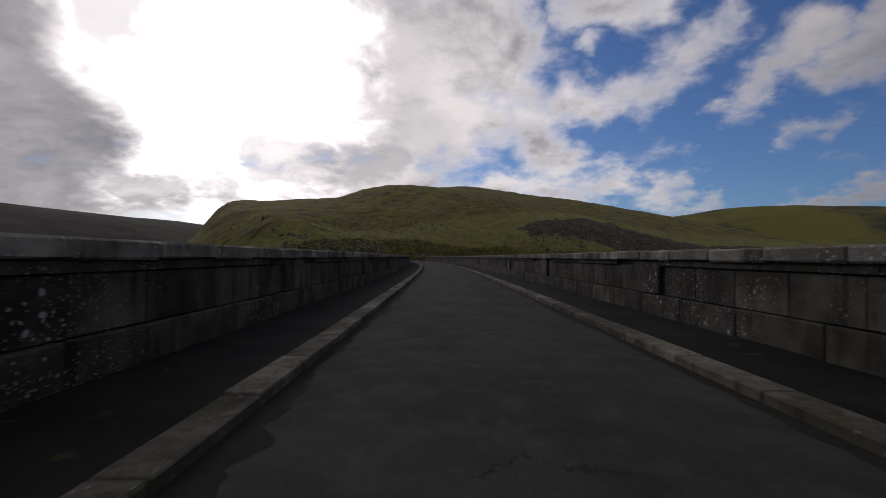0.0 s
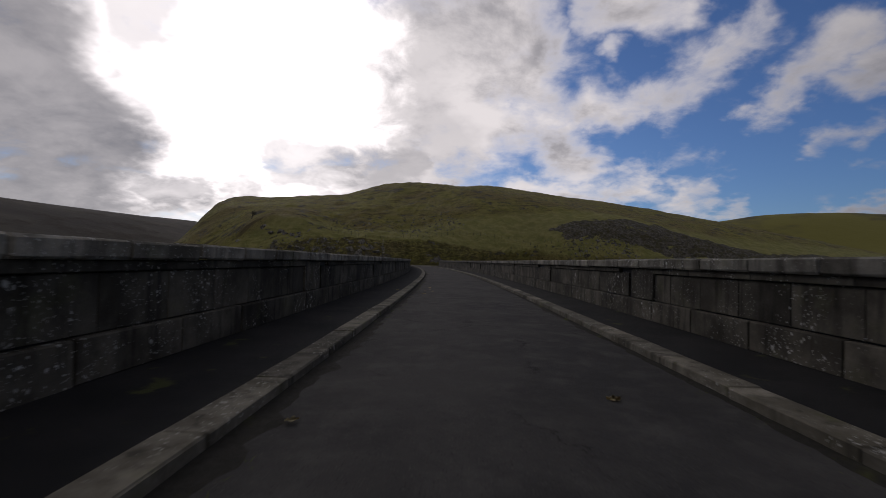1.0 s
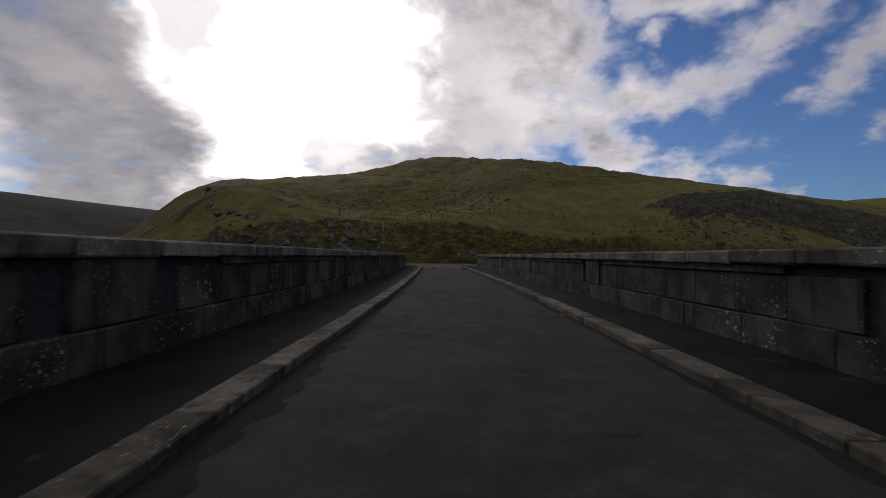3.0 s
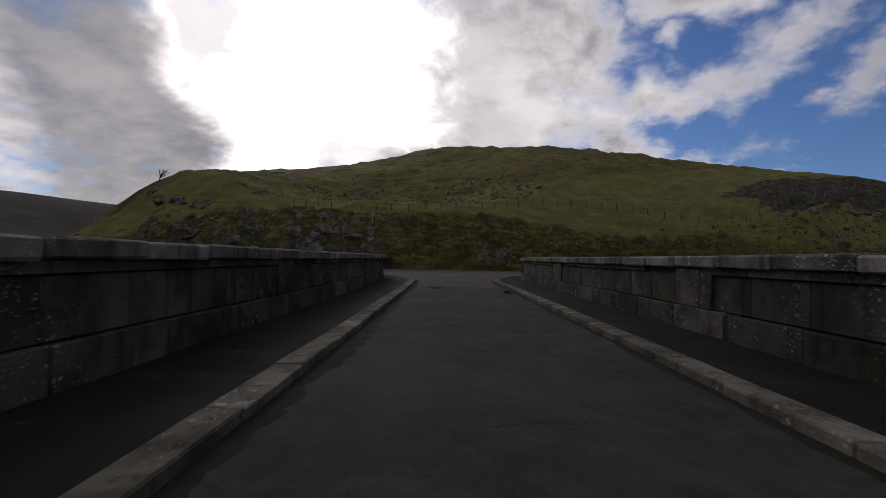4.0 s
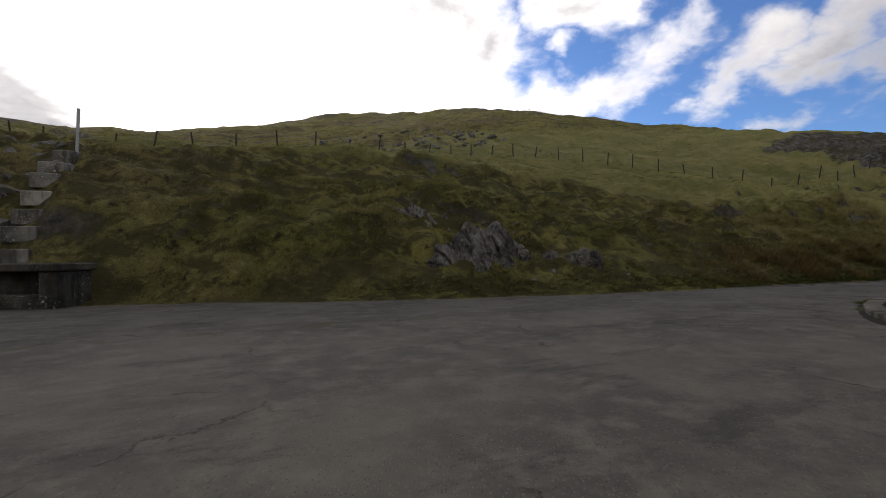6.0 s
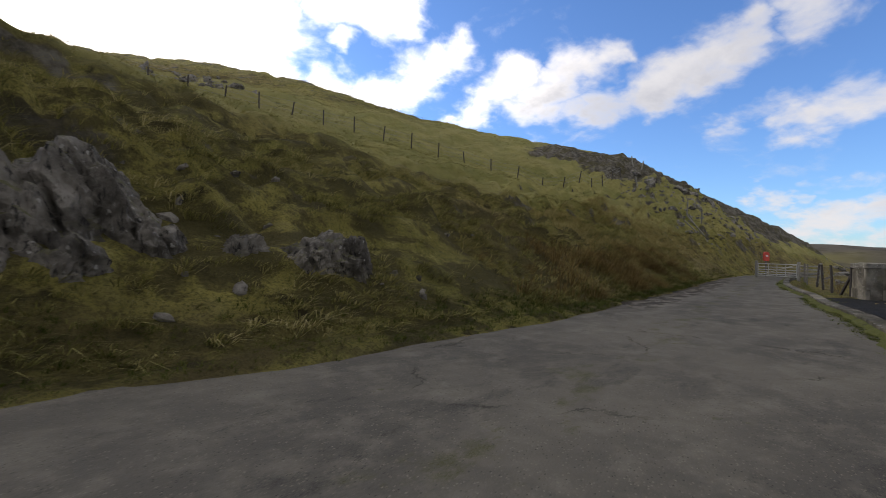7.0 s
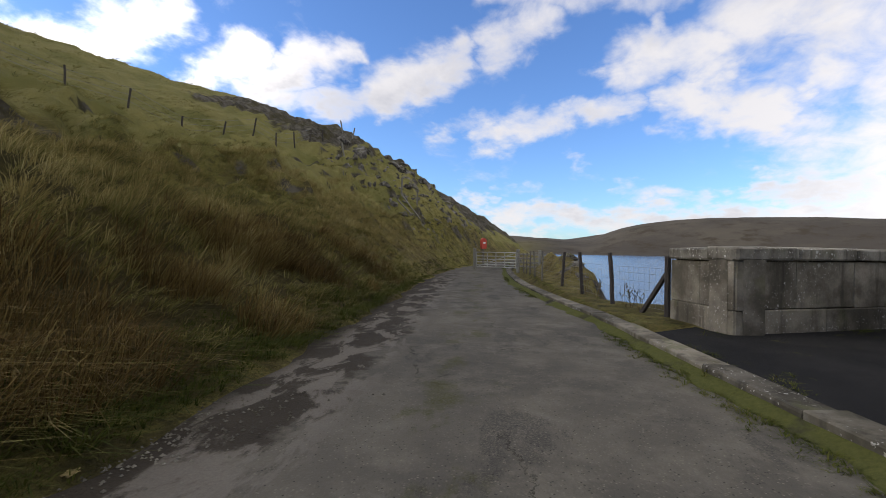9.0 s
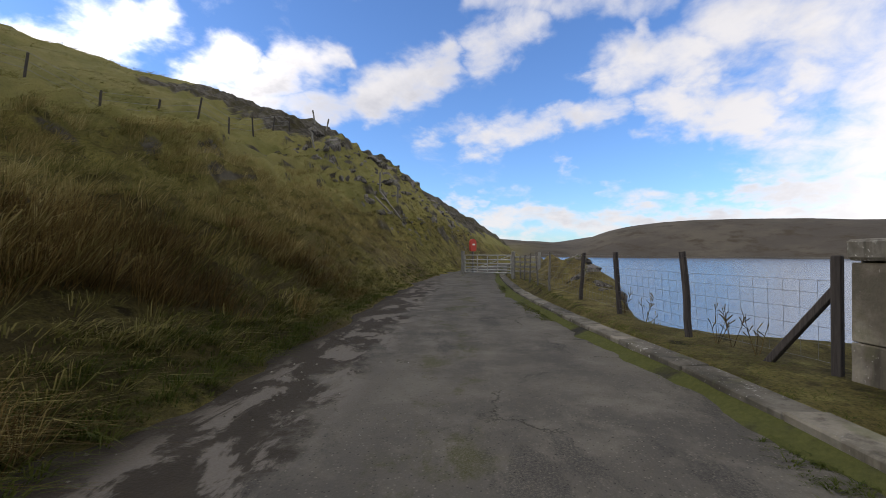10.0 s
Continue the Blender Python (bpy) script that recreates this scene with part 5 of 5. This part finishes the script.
    bmesh.ops.solidify(bm, geom=bm.faces[:], thickness=0.002)
    me = bpy.data.meshes.new("leaf")
    bm.to_mesh(me)
    bm.free()
    me.materials.append(LEAF)
    return me


def fallen_leaves():
    spots = [(0.12, 45.17), (-0.01, 44.26), (0.29, 44.16), (0.01, 43.05), (0.11, 42.75), (-0.94, 43.25), (0.00, 46.48), (2.90, 30.43), (0.35, 29.59), (-0.57, 22.13), (1.64, 21.65), (-1.81, 68.24), (-1.98, 70.69),
             (-1.79, 74.48), (-8.67, 114.12), (-6.17, 114.03), (-7.56, 113.27), (-8.07, 115.16), (-11.70, 126.90), (-11.00, 128.70), (4.50, 152.40), (12.70, 150.40), (-1.45, 150.40), (13.10, 150.30), (8.60, 154.70), (-13.40, 130.90)]
    rng = random.Random(8)
    kinds = [leaf_mesh(i) for i in range(4)]
    for x, y in spots:
        lat = x - dam_x(y)
        up = KERB_H - 0.012 if (y < 122 and (lat < -1.95 or lat > 2.7)) or (y > 125 and lat < -2.6) or (y > 150 and x > 12) else 0.022
        ob = new("leaf", kinds[rng.randrange(4)])
        ob.matrix_world = pose(x, y, place_z((x, y), up), rng.uniform(-6, 6), rng.uniform(-6, 6), rng.uniform(0, 360)) @ Matrix.Scale(rng.uniform(0.45, 0.72), 4)
        tagged(ob, "dry pale brown sycamore leaf lying on the ground", "leaf", "leaves on the ground")


fallen_leaves()


def edging():
    """A half-buried concrete edging between the junction and the bank."""
    s = np.arange(-16.5, 0.6, 0.5)
    line = np.array([from_foot(q, 0.35 + 0.05 * math.sin(q)) for q in s])
    bed = solid_sweep("edging", line, [(-0.06, -0.2), (-0.06, 0.06), (0.06, 0.06), (0.06, -0.2)], KERB, 1)
    tagged(new("edging", bed), "half-buried pale concrete edging along a grass bank", "edging", kind="structure")


edging()


def small_tree():
    """A wind-bent thorn on the skyline."""
    x, y = from_foot(-56.3, 27)
    ob = thing("thorn_tree", (x, y, ground_z(x, y)), "small bare wind-bent thorn tree on a skyline", "tree")
    bm = bmesh.new()
    rod(bm, (0, 0, -0.3), (0.3, 0, 1.3), 0.12, 0.08, 7, 0.03, 1, 4)
    part("trunk", bm, DARK_WOOD, ob)
    bm = bmesh.new()
    rng = random.Random(4)
    for i in range(26):
        q, h = rng.uniform(0, 6.28), rng.uniform(0.9, 1.4)
        a = Vector((0.3, 0, h))
        b = a + Vector((math.cos(q) * rng.uniform(0.4, 1.2) + 0.4, math.sin(q) * 0.9, rng.uniform(0.4, 1.6)))
        rod(bm, a, b, 0.035, 0.015, 4, 0.05, i, 3)
        for j in range(5):
            c = a.lerp(b, rng.uniform(0.5, 1))
            rod(bm, c, c + Vector((rng.uniform(-0.4, 0.5), rng.uniform(-0.4, 0.4), rng.uniform(0, 0.5))), 0.014, 0.006, 3)
    part("crown", bm, DARK_WOOD, ob)


small_tree()


# ---- broken kerb and its drains ----
def kerb_drains():
    """Two low drain mouths on the kerb and a lump of broken stone in the gutter."""
    side = beside(RIGHT_KERB, 0.0)
    for x, y, r in ((-4.56, 116.25, 0.13), (-4.72, 117.2, 0.10)):
        k = int(np.argmin(np.hypot(side[:, 0] - x, side[:, 1] - y)))
        p, way = side[k], side[k + 1] - side[k - 1]
        drain = thing("kerb_drain", (p[0], p[1], 0.0), "dark arched drain mouth in a worn stone kerb", "drain", "drains in the kerb", math.degrees(math.atan2(way[1], way[0])))
        bm = bmesh.new()
        ring = [(r * math.cos(q), 0.085 * math.sin(q)) for q in np.linspace(0, math.pi, 11)]
        a = [bm.verts.new((u, 0.010, 0.006 + w)) for u, w in ring]
        b = [bm.verts.new((u, -0.12, 0.006 + w)) for u, w in ring]
        # no opening: a black face paints the shade inside the drain
        bm.faces.new(a)
        for i in range(10):
            bm.faces.new((a[i], a[i + 1], b[i + 1], b[i]))
        bmesh.ops.recalc_face_normals(bm, faces=bm.faces)
        part("mouth", bm, SHADE_AND_DIRT, drain)
        bm = bmesh.new()
        for i in range(10):
            u0, u1 = ring[i], ring[i + 1]
            box(bm, (0.05, 0.05, 0.024), ((u0[0] + u1[0]) / 2, 0.0, 0.012 + (u0[1] + u1[1]) / 2 * 1.12), (0, -math.degrees(math.atan2(u1[1] - u0[1], u1[0] - u0[0])), 0), 0.004)
        part("arch", bm, KERB, drain)
    lump = new("broken_stone", rock_mesh("broken_stone", (0.20, 0.13, 0.10), 501, 0.6, 3))
    lump.data.materials.clear()
    lump.data.materials.append(KERB)
    lump.matrix_world = pose(-5.02, 117.95, 0.05, 5, 8, 60)
    tagged(lump, "mossy lump of broken kerb stone in the gutter", "stone")


# black for the painted shade in the drains and the dirt in the cracks
SHADE_AND_DIRT = plain_material("hole_shade_and_crack_dirt", (0.006, 0.006, 0.006), 0.95)
kerb_drains()


# ---- cracks across the dam road ----
def road_cracks():
    """Open joints across the tarmac, filled with dirt."""
    for k, (x0, y0, x1, y1) in enumerate(((-0.55, 62.08, 1.25, 62.48), (-9.18, 121.18, -5.90, 121.56))):
        t = np.linspace(0, 1, 60)
        x, y = x0 + (x1 - x0) * t, y0 + (y1 - y0) * t
        y = y + 0.05 * value_noise(x, y, 0.35, 4, 90 + k)
        half = 0.038 * (1 + 0.9 * value_noise(x, y, 0.25, 3, 95 + k)) * np.clip(np.minimum(t, 1 - t) * 12, 0.05, 1)
        crown = np.where(y < DAM_END, 0.0065 + 0.02 * np.sin(np.pi * np.clip((x - dam_x(y) + 1.60) / 3.97, 0, 1)), 0.0015) + 0.0015
        v = [(x[i], y[i] - half[i], crown[i]) for i in range(60)] + [(x[i], y[i] + half[i], crown[i]) for i in range(60)]
        me = mesh_from("road_crack", v, [(i, i + 1, 61 + i, 60 + i) for i in range(59)], SHADE_AND_DIRT)
        tagged(new("road_crack", me), "dark open crack running across a tarmac road", "crack", kind="structure")


road_cracks()

# ---- grass, rushes and weeds ----
def blade_material(name, stops, rough=0.85):
    m, n = material(name)
    rnd = n.add("ShaderNodeNewGeometry").outputs["Random Per Island"]
    patch = n.noise(world_place(n), 0.45, 3.0, 0.6)
    mixed = n.math("ADD", n.math("MULTIPLY", rnd, 0.55), n.math("MULTIPLY", n.step(patch, 0.25, 0.75), 0.45))
    col = n.ramp(mixed, stops)
    b = finish(n, col, rough, spec=0.1)
    thin = n.add("ShaderNodeBsdfTranslucent", Color=col)
    both = n.add("ShaderNodeMixShader", i0=0.35, i1=b.outputs[0], i2=thin.outputs[0])
    n.add("ShaderNodeOutputMaterial", Surface=both.outputs[0]).is_active_output = True
    return m


GRASS = blade_material("grass_blades", [(0.10, (0.072, 0.070, 0.020)), (0.42, (0.150, 0.142, 0.040)), (0.70, (0.262, 0.228, 0.082)), (0.95, (0.42, 0.36, 0.18))])
GREEN = blade_material("verge_blades", [(0.1, (0.060, 0.080, 0.016)), (0.6, (0.115, 0.130, 0.026)), (0.95, (0.190, 0.175, 0.052))])
LUSH = blade_material("green_grass_blades", [(0.1, (0.036, 0.050, 0.010)), (0.6, (0.078, 0.090, 0.018)), (0.95, (0.145, 0.132, 0.042))])
PALE = blade_material("bleached_grass_blades", [(0.1, (0.125, 0.098, 0.034)), (0.5, (0.265, 0.215, 0.078)), (0.95, (0.46, 0.39, 0.18))])
STRAW = blade_material("dead_rush_stems", [(0.1, (0.040, 0.026, 0.010)), (0.45, (0.115, 0.076, 0.026)), (0.75, (0.225, 0.163, 0.056)), (1.0, (0.40, 0.33, 0.15))])


def tufts(name, where, blades, height, spread, width, mat, label, category, seed, droop=0.5, sag=(0.0, 0.0)):
    """Many tufts of bent blades as one mesh; where: rows of x, y, z, size."""
    rng = np.random.default_rng(seed)
    where = np.asarray(where)
    n = len(where) * blades
    base = np.repeat(where[:, :3], blades, 0)
    size = np.repeat(where[:, 3], blades)
    ang = rng.uniform(0, 2 * np.pi, n)
    out = rng.uniform(0.15, 1.0, n) * spread * size
    h = height * size * rng.uniform(0.55, 1.15, n)
    root = base + np.stack([np.cos(ang) * out * 0.35, np.sin(ang) * out * 0.35, np.full(n, -0.03)], 1)
    way = np.stack([np.cos(ang) + sag[0], np.sin(ang) + sag[1]], 1)
    mid = root + np.stack([way[:, 0] * out * 0.4, way[:, 1] * out * 0.4, h * 0.62], 1)
    bend = rng.uniform(0.3, 1.0, n) * droop
    tip = root + np.stack([way[:, 0] * out * (0.8 + bend), way[:, 1] * out * (0.8 + bend), h * (1.0 - 0.45 * bend)], 1)
    side_ang = ang + np.pi / 2 + rng.uniform(-0.8, 0.8, n)
    side = np.stack([np.cos(side_ang), np.sin(side_ang), np.zeros(n)], 1) * (width * rng.uniform(0.6, 1.3, n) * np.sqrt(size))[:, None]
    verts = np.stack([root - side, root + side, mid - side * 0.8, mid + side * 0.8, tip], 1).reshape(-1, 3)
    k = np.arange(n)[:, None] * 5
    tris = np.concatenate([k + np.array([[0, 1, 3]]), k + np.array([[0, 3, 2]]), k + np.array([[2, 3, 4]])], 1).reshape(-1, 3)
    me = bpy.data.meshes.new(name)
    me.vertices.add(len(verts))
    me.vertices.foreach_set("co", verts.ravel())
    me.loops.add(len(tris) * 3)
    me.loops.foreach_set("vertex_index", tris.ravel().astype(np.int32))
    me.polygons.add(len(tris))
    me.polygons.foreach_set("loop_start", np.arange(0, len(tris) * 3, 3, dtype=np.int32))
    me.update(calc_edges=True)
    me.materials.append(mat)
    return tagged(new(name, me), label, category, kind="stuff")


def scatter(s0, s1, d0, d1, count, seed, keep=None, size=(0.7, 1.3)):
    rng = np.random.default_rng(seed)
    s, d = rng.uniform(s0, s1, count), rng.uniform(d0, d1, count)
    n = d + hermite(FOOT_S, s) @ np.array(FOOT_N)
    x, y = FOOT_AT[0] + ALONG[0] * s + UPHILL[0] * n, FOOT_AT[1] + ALONG[1] * s + UPHILL[1] * n
    ok = np.ones(count, bool) if keep is None else keep(s, d, x, y)
    edge = np.minimum(np.minimum(s - s0, s1 - s) / 10, np.minimum((d - d0) / 5 if d0 > 2 else 1.0, (d1 - d) / 10 if d1 > 12 else 1.0))
    ok &= rng.random(count) < np.clip(edge + 0.05, 0, 1)
    x, y = x[ok], y[ok]
    return np.stack([x, y, land(x, y), rng.uniform(*size, len(x))], 1)


def off_rocks(s, d, x, y):
    ok = np.ones(len(s), bool)
    for rs, rd, lift, size, turn in OUTCROP:
        ok &= np.hypot(s - rs, (d - rd) * 1.2) > max(size[0], size[1]) * 0.75
    return ok & ~((x > -22.5) & (x < -17.5) & (y < 153.5) & (y > 146.5))


def humps(s, d, x, y):
    shoulder = (s > 36) & (d + 0.36 * s > 22) & (d < 26)
    ledges = value_noise(x, y, 2.4, 3, 52) > 0.30
    return off_rocks(s, d, x, y) & (np.abs(value_noise(x, y, 1.3, 2, 41)) > 0.13) & (~shoulder | ledges) & ((d > 11) | (value_noise(x, y, 2.0, 3, 53) > -0.22))


tufts("hill_grass", scatter(-22, 30, 0.05, 9, 20000, 1, humps, (0.5, 1.3)), 12, 0.15, 0.26, 0.007, GRASS, "tussocky olive and straw coloured moor grass", "grass", 11, 1.1, (0.5, -0.8))
tufts("hill_grass", scatter(-26, 46, 8, 26, 15000, 2, humps, (0.6, 1.3)), 9, 0.10, 0.24, 0.008, GRASS, "tussocky olive and straw coloured moor grass", "grass", 12, 1.1, (0.5, -0.8))
tufts("hill_grass", scatter(-40, 60, 22, 64, 9000, 3, humps, (0.7, 1.4)), 7, 0.10, 0.30, 0.012, GRASS, "tussocky olive and straw coloured moor grass", "grass", 13, 1.1, (0.5, -0.8))
tufts("hill_grass", scatter(28, 62, 0.1, 9, 3200, 4, humps, (0.6, 1.2)), 10, 0.18, 0.28, 0.012, GRASS, "tussocky olive and straw coloured moor grass", "grass", 14, 1.0, (0.5, -0.8))
def above_lane(s, d, x, y):
    return land(x, y) > lane_fall(x, y) + 0.01


tufts("verge_grass", scatter(-18, 42, -0.6, 0.7, 6500, 5, above_lane, (0.35, 0.9)), 12, 0.12, 0.15, 0.006, LUSH, "short green grass along the edge of the lane", "grass", 15, 0.7)


def pale_beds(s, d, x, y):
    return value_noise(x, y, 3.4, 3, 33) > 0.10 - 0.02 * np.clip(s - 8, -5, 15)


def clumped(s, d, x, y):
    return value_noise(x, y, 2.0, 2, 31) + 0.35 * value_noise(x, y, 0.7, 2, 32) > 0.02 + 0.06 * (d - 0.9) ** 2 - 0.16 * ((s > 5) & (s < 19))


def between(s, d, x, y):
    return ~clumped(s, d, x, y)


tufts("dead_rushes", scatter(-1.0, 22, 0.0, 2.4, 4600, 6, clumped, (0.4, 1.2)), 16, 0.50, 0.46, 0.0042, STRAW, "tangled brown dead rushes and bracken on a roadside bank", "rushes", 16, 1.15, (0.25, -0.6))
tufts("dead_rushes", scatter(-3, 25, 2.0, 6.0, 900, 7, clumped, (0.4, 0.9)), 14, 0.34, 0.52, 0.006, STRAW, "tangled brown dead rushes and bracken on a roadside bank", "rushes", 17, 1.1, (0.3, -0.6))
tufts("green_rushes", scatter(-2, 24, 0.1, 4.5, 1500, 67, between, (0.4, 1.0)), 14, 0.36, 0.48, 0.006, GRASS, "olive green rush tussocks among dead growth", "rushes", 68, 1.1, (0.3, -0.6))
tufts("bent_grass", scatter(3, 36, 1.2, 7.5, 5000, 65, pale_beds, (0.5, 1.1)), 14, 0.42, 0.45, 0.006, PALE, "pale straw-coloured bent grass in drifts on a bank", "grass", 66, 0.9, (0.35, -0.6))
tufts("bank_growth", scatter(-4, 26, -0.35, 0.5, 1500, 61, None, (0.4, 0.9)), 14, 0.22, 0.28, 0.007, LUSH, "lush green grass at the foot of a roadside bank", "grass", 62, 1.0, (0.2, -0.6))


def crown_tufts():
    rng = np.random.default_rng(63)
    spots = [(6.3, 151.5), (8.9, 152.2), (10.2, 153.3), (11.9, 154.3), (15.2, 155.9), (14.8, 154.6), (14.3, 155.4), (-1.5, 149.0)]
    p = np.vstack([rng.normal(q, (0.16, 0.10), (9, 2)) for q in spots])
    return np.stack([p[:, 0], p[:, 1], lane_fall(p[:, 0], p[:, 1]), rng.uniform(0.3, 0.9, len(p))], 1)


tufts("lane_weeds", crown_tufts(), 10, 0.05, 0.09, 0.005, LUSH, "small tufts of moss and grass growing through tarmac", "weeds", 64, 1.0)


def along(line, off, count, seed, y0, y1, up, size=(0.3, 0.8), wide=0.06):
    rng = np.random.default_rng(seed)
    side = beside(line, off)
    keep = side[(side[:, 1] > y0) & (side[:, 1] < y1)]
    k = rng.integers(0, len(keep) - 1, count)
    p = keep[k] + (keep[k + 1] - keep[k]) * rng.random(count)[:, None] + rng.normal(0, wide, (count, 2))
    ok = value_noise(p[:, 0], p[:, 1], 2.6, 3, seed) > -0.15
    p = p[ok]
    z = up + lane_fall(p[:, 0], p[:, 1])
    return np.stack([p[:, 0], p[:, 1], z, rng.uniform(*size, len(p))], 1)


tufts("gutter_weeds", along(LEFT_KERB, 0.13, 9000, 8, 0, 140, 0.012, (0.3, 0.9), 0.10), 8, 0.055, 0.09, 0.005, LUSH, "moss and short weeds in the gutter along the kerb", "weeds", 18, 0.9)
tufts("gutter_weeds", along(RIGHT_KERB, -0.08, 6000, 9, 0, 172, 0.008, (0.3, 0.9), 0.06), 8, 0.055, 0.09, 0.005, LUSH, "moss and short weeds in the gutter along the kerb", "weeds", 19, 0.9)


def gutter_moss(name, line, out, y0, y1, reach, seed, mat, up=0.035):
    """Silt and moss banked against a kerb, with a ragged edge."""
    fine = even(line[(line[:, 1] > y0) & (line[:, 1] < y1)], 0.16)
    a = beside(fine, -out * 0.01)
    wide = reach * (0.75 + 0.8 * value_noise(fine[:, 0], fine[:, 1], 2.4, 4, seed) + 0.6 * value_noise(fine[:, 0], fine[:, 1], 0.5, 3, seed + 3))
    b = np.array([p for p in fine]) + (beside(fine, out) - fine) * np.maximum(wide, 0.03)[:, None]
    va = [(p[0], p[1], place_z(p, up)) for p in a]
    vm = [(p[0], p[1], place_z(p, up * 0.45 + 0.008 * math.sin(k * 1.7))) for k, p in enumerate((a + b) / 2)]
    vb = [(p[0], p[1], place_z(p, -0.004)) for p in b]
    n = len(fine)
    faces = [(r * n + i, r * n + i + 1, (r + 1) * n + i + 1, (r + 1) * n + i) for r in range(2) for i in range(n - 1)]
    me = mesh_from(name, va + vm + vb, faces, mat)
    tagged(new(name, me), "brown silt and green moss banked along a kerb", "moss", kind="stuff")


def moss_material(name, low):
    m, n = material(name)
    at = world_place(n)
    g = n.noise(at, 22.0, 6.0, 0.7)
    where = n.noise(at, 0.9, 5.0, 0.65)
    col = n.mix(n.step(where, low, low + 0.14), n.mix(g, (0.014, 0.013, 0.010), (0.050, 0.047, 0.040)), n.mix(g, (0.032, 0.036, 0.013), (0.115, 0.120, 0.036)))
    finish(n, col, 0.97, g, 0.9, 0.03, spec=0.05)
    return m


MOSS = moss_material("silt_and_moss", 0.34)
SILT = moss_material("gutter_silt", 0.58)
gutter_moss("gutter_moss", LEFT_KERB, 1, 0, 140, 0.34, 71, SILT)
gutter_moss("gutter_moss", RIGHT_KERB, -1, 0, 146, 0.16, 72, SILT)
gutter_moss("gutter_moss", RIGHT_KERB, -1, 145.5, 166, 0.26, 73, MOSS, 0.075)
tufts("gutter_weeds", along(RIGHT_KERB, -0.16, 5200, 74, 146, 168, 0.02, (0.4, 1.1), 0.09), 9, 0.045, 0.09, 0.005, LUSH, "moss and short weeds in the gutter along the kerb", "weeds", 75, 0.9)


def lake_verge():
    rng = np.random.default_rng(10)
    run = beside(RIGHT_KERB, KERB_W + 0.45)
    i0, i1 = np.argmin(np.hypot(*(run - np.array((14.9, 153.0))).T)), np.argmin(np.hypot(*(run - np.array((48.0, 166.5))).T))
    keep = run[i0:i1]
    k = rng.integers(0, len(keep) - 1, 11000)
    p = keep[k] + rng.uniform(-0.42, 0.6, (11000, 2))
    return np.stack([p[:, 0], p[:, 1], land(p[:, 0], p[:, 1]), rng.uniform(0.4, 1.0, len(p))], 1)


tufts("lake_verge_grass", lake_verge(), 14, 0.055, 0.11, 0.0028, GREEN, "bright short grass on the verge above the lake", "grass", 20, 0.7)


def weed_stalks():
    """Dead flower stalks by the lake fence."""
    rng = random.Random(21)
    for x, y in ((19.9, 154.2), (20.6, 154.6), (20.2, 154.1), (18.0, 153.25), (17.8, 153.1), (17.4, 152.9)):
        bm = bmesh.new()
        for k in range(4):
            top = Vector((rng.uniform(-0.15, 0.15), rng.uniform(-0.15, 0.15), rng.uniform(0.25, 0.5)))
            rod(bm, (0, 0, -0.05), top, 0.005, 0.003, 4, 0.01, k, 3)
            for j in range(3):
                a = top * rng.uniform(0.5, 1)
                rod(bm, a, a + Vector((rng.uniform(-0.08, 0.08), rng.uniform(-0.08, 0.08), 0.07)), 0.004, 0.007, 4)
        me = bpy.data.meshes.new("dead_stalk")
        bm.to_mesh(me)
        bm.free()
        me.materials.append(STRAW)
        ob = new("dead_stalk", me)
        ob.location = (x, y, ground_z(x, y))
        tagged(ob, "dry dead flower stalks beside a lakeside fence", "weed", "stalks by the fence")


weed_stalks()


def gravel():
    """Loose chippings washed onto the side of the lane."""
    rng = np.random.default_rng(22)
    spots = np.vstack([rng.normal((9.1, 154.75), (0.45, 0.22), (260, 2)), rng.normal((9.4, 154.8), (0.9, 0.25), (140, 2)), rng.normal((13.5, 156.8), (1.2, 0.5), (90, 2))])
    bm = bmesh.new()
    for i, (x, y) in enumerate(spots):
        r = float(rng.uniform(0.005, 0.013))
        z = place_z((x, y), 0.004)
        vs = [bm.verts.new((x + r * u * rng.uniform(0.6, 1.3), y + r * v * rng.uniform(0.6, 1.3), z + r * w)) for u, v, w in ((-1, -1, 0), (1, -1, 0), (1, 1, 0), (-1, 1, 0), (0, 0, 1.1))]
        for a, b in ((0, 1), (1, 2), (2, 3), (3, 0)):
            bm.faces.new((vs[a], vs[b], vs[4]))
    me = bpy.data.meshes.new("gravel")
    bm.to_mesh(me)
    bm.free()
    me.materials.append(COPING)
    tagged(new("gravel", me), "pale loose chippings at the side of the lane", "gravel", kind="stuff")


gravel()


def bay_weeds():
    rng = np.random.default_rng(81)
    p = np.vstack([rng.normal((16.75, 149.75), (0.25, 0.22), (90, 2)), rng.normal((13.2, 151.75), (0.35, 0.08), (40, 2)), rng.normal((12.4, 151.25), (0.4, 0.07), (30, 2)), rng.normal((15.5, 151.6), (0.4, 0.12), (26, 2))])
    z = KERB_H - 0.035 + lane_fall(p[:, 0], p[:, 1])
    return np.stack([p[:, 0], p[:, 1], z, rng.uniform(0.4, 1.1, len(p))], 1)


tufts("bay_weeds", bay_weeds(), 12, 0.075, 0.10, 0.004, LUSH, "green weeds and grass growing at the foot of a wall", "weeds", 82, 1.0)
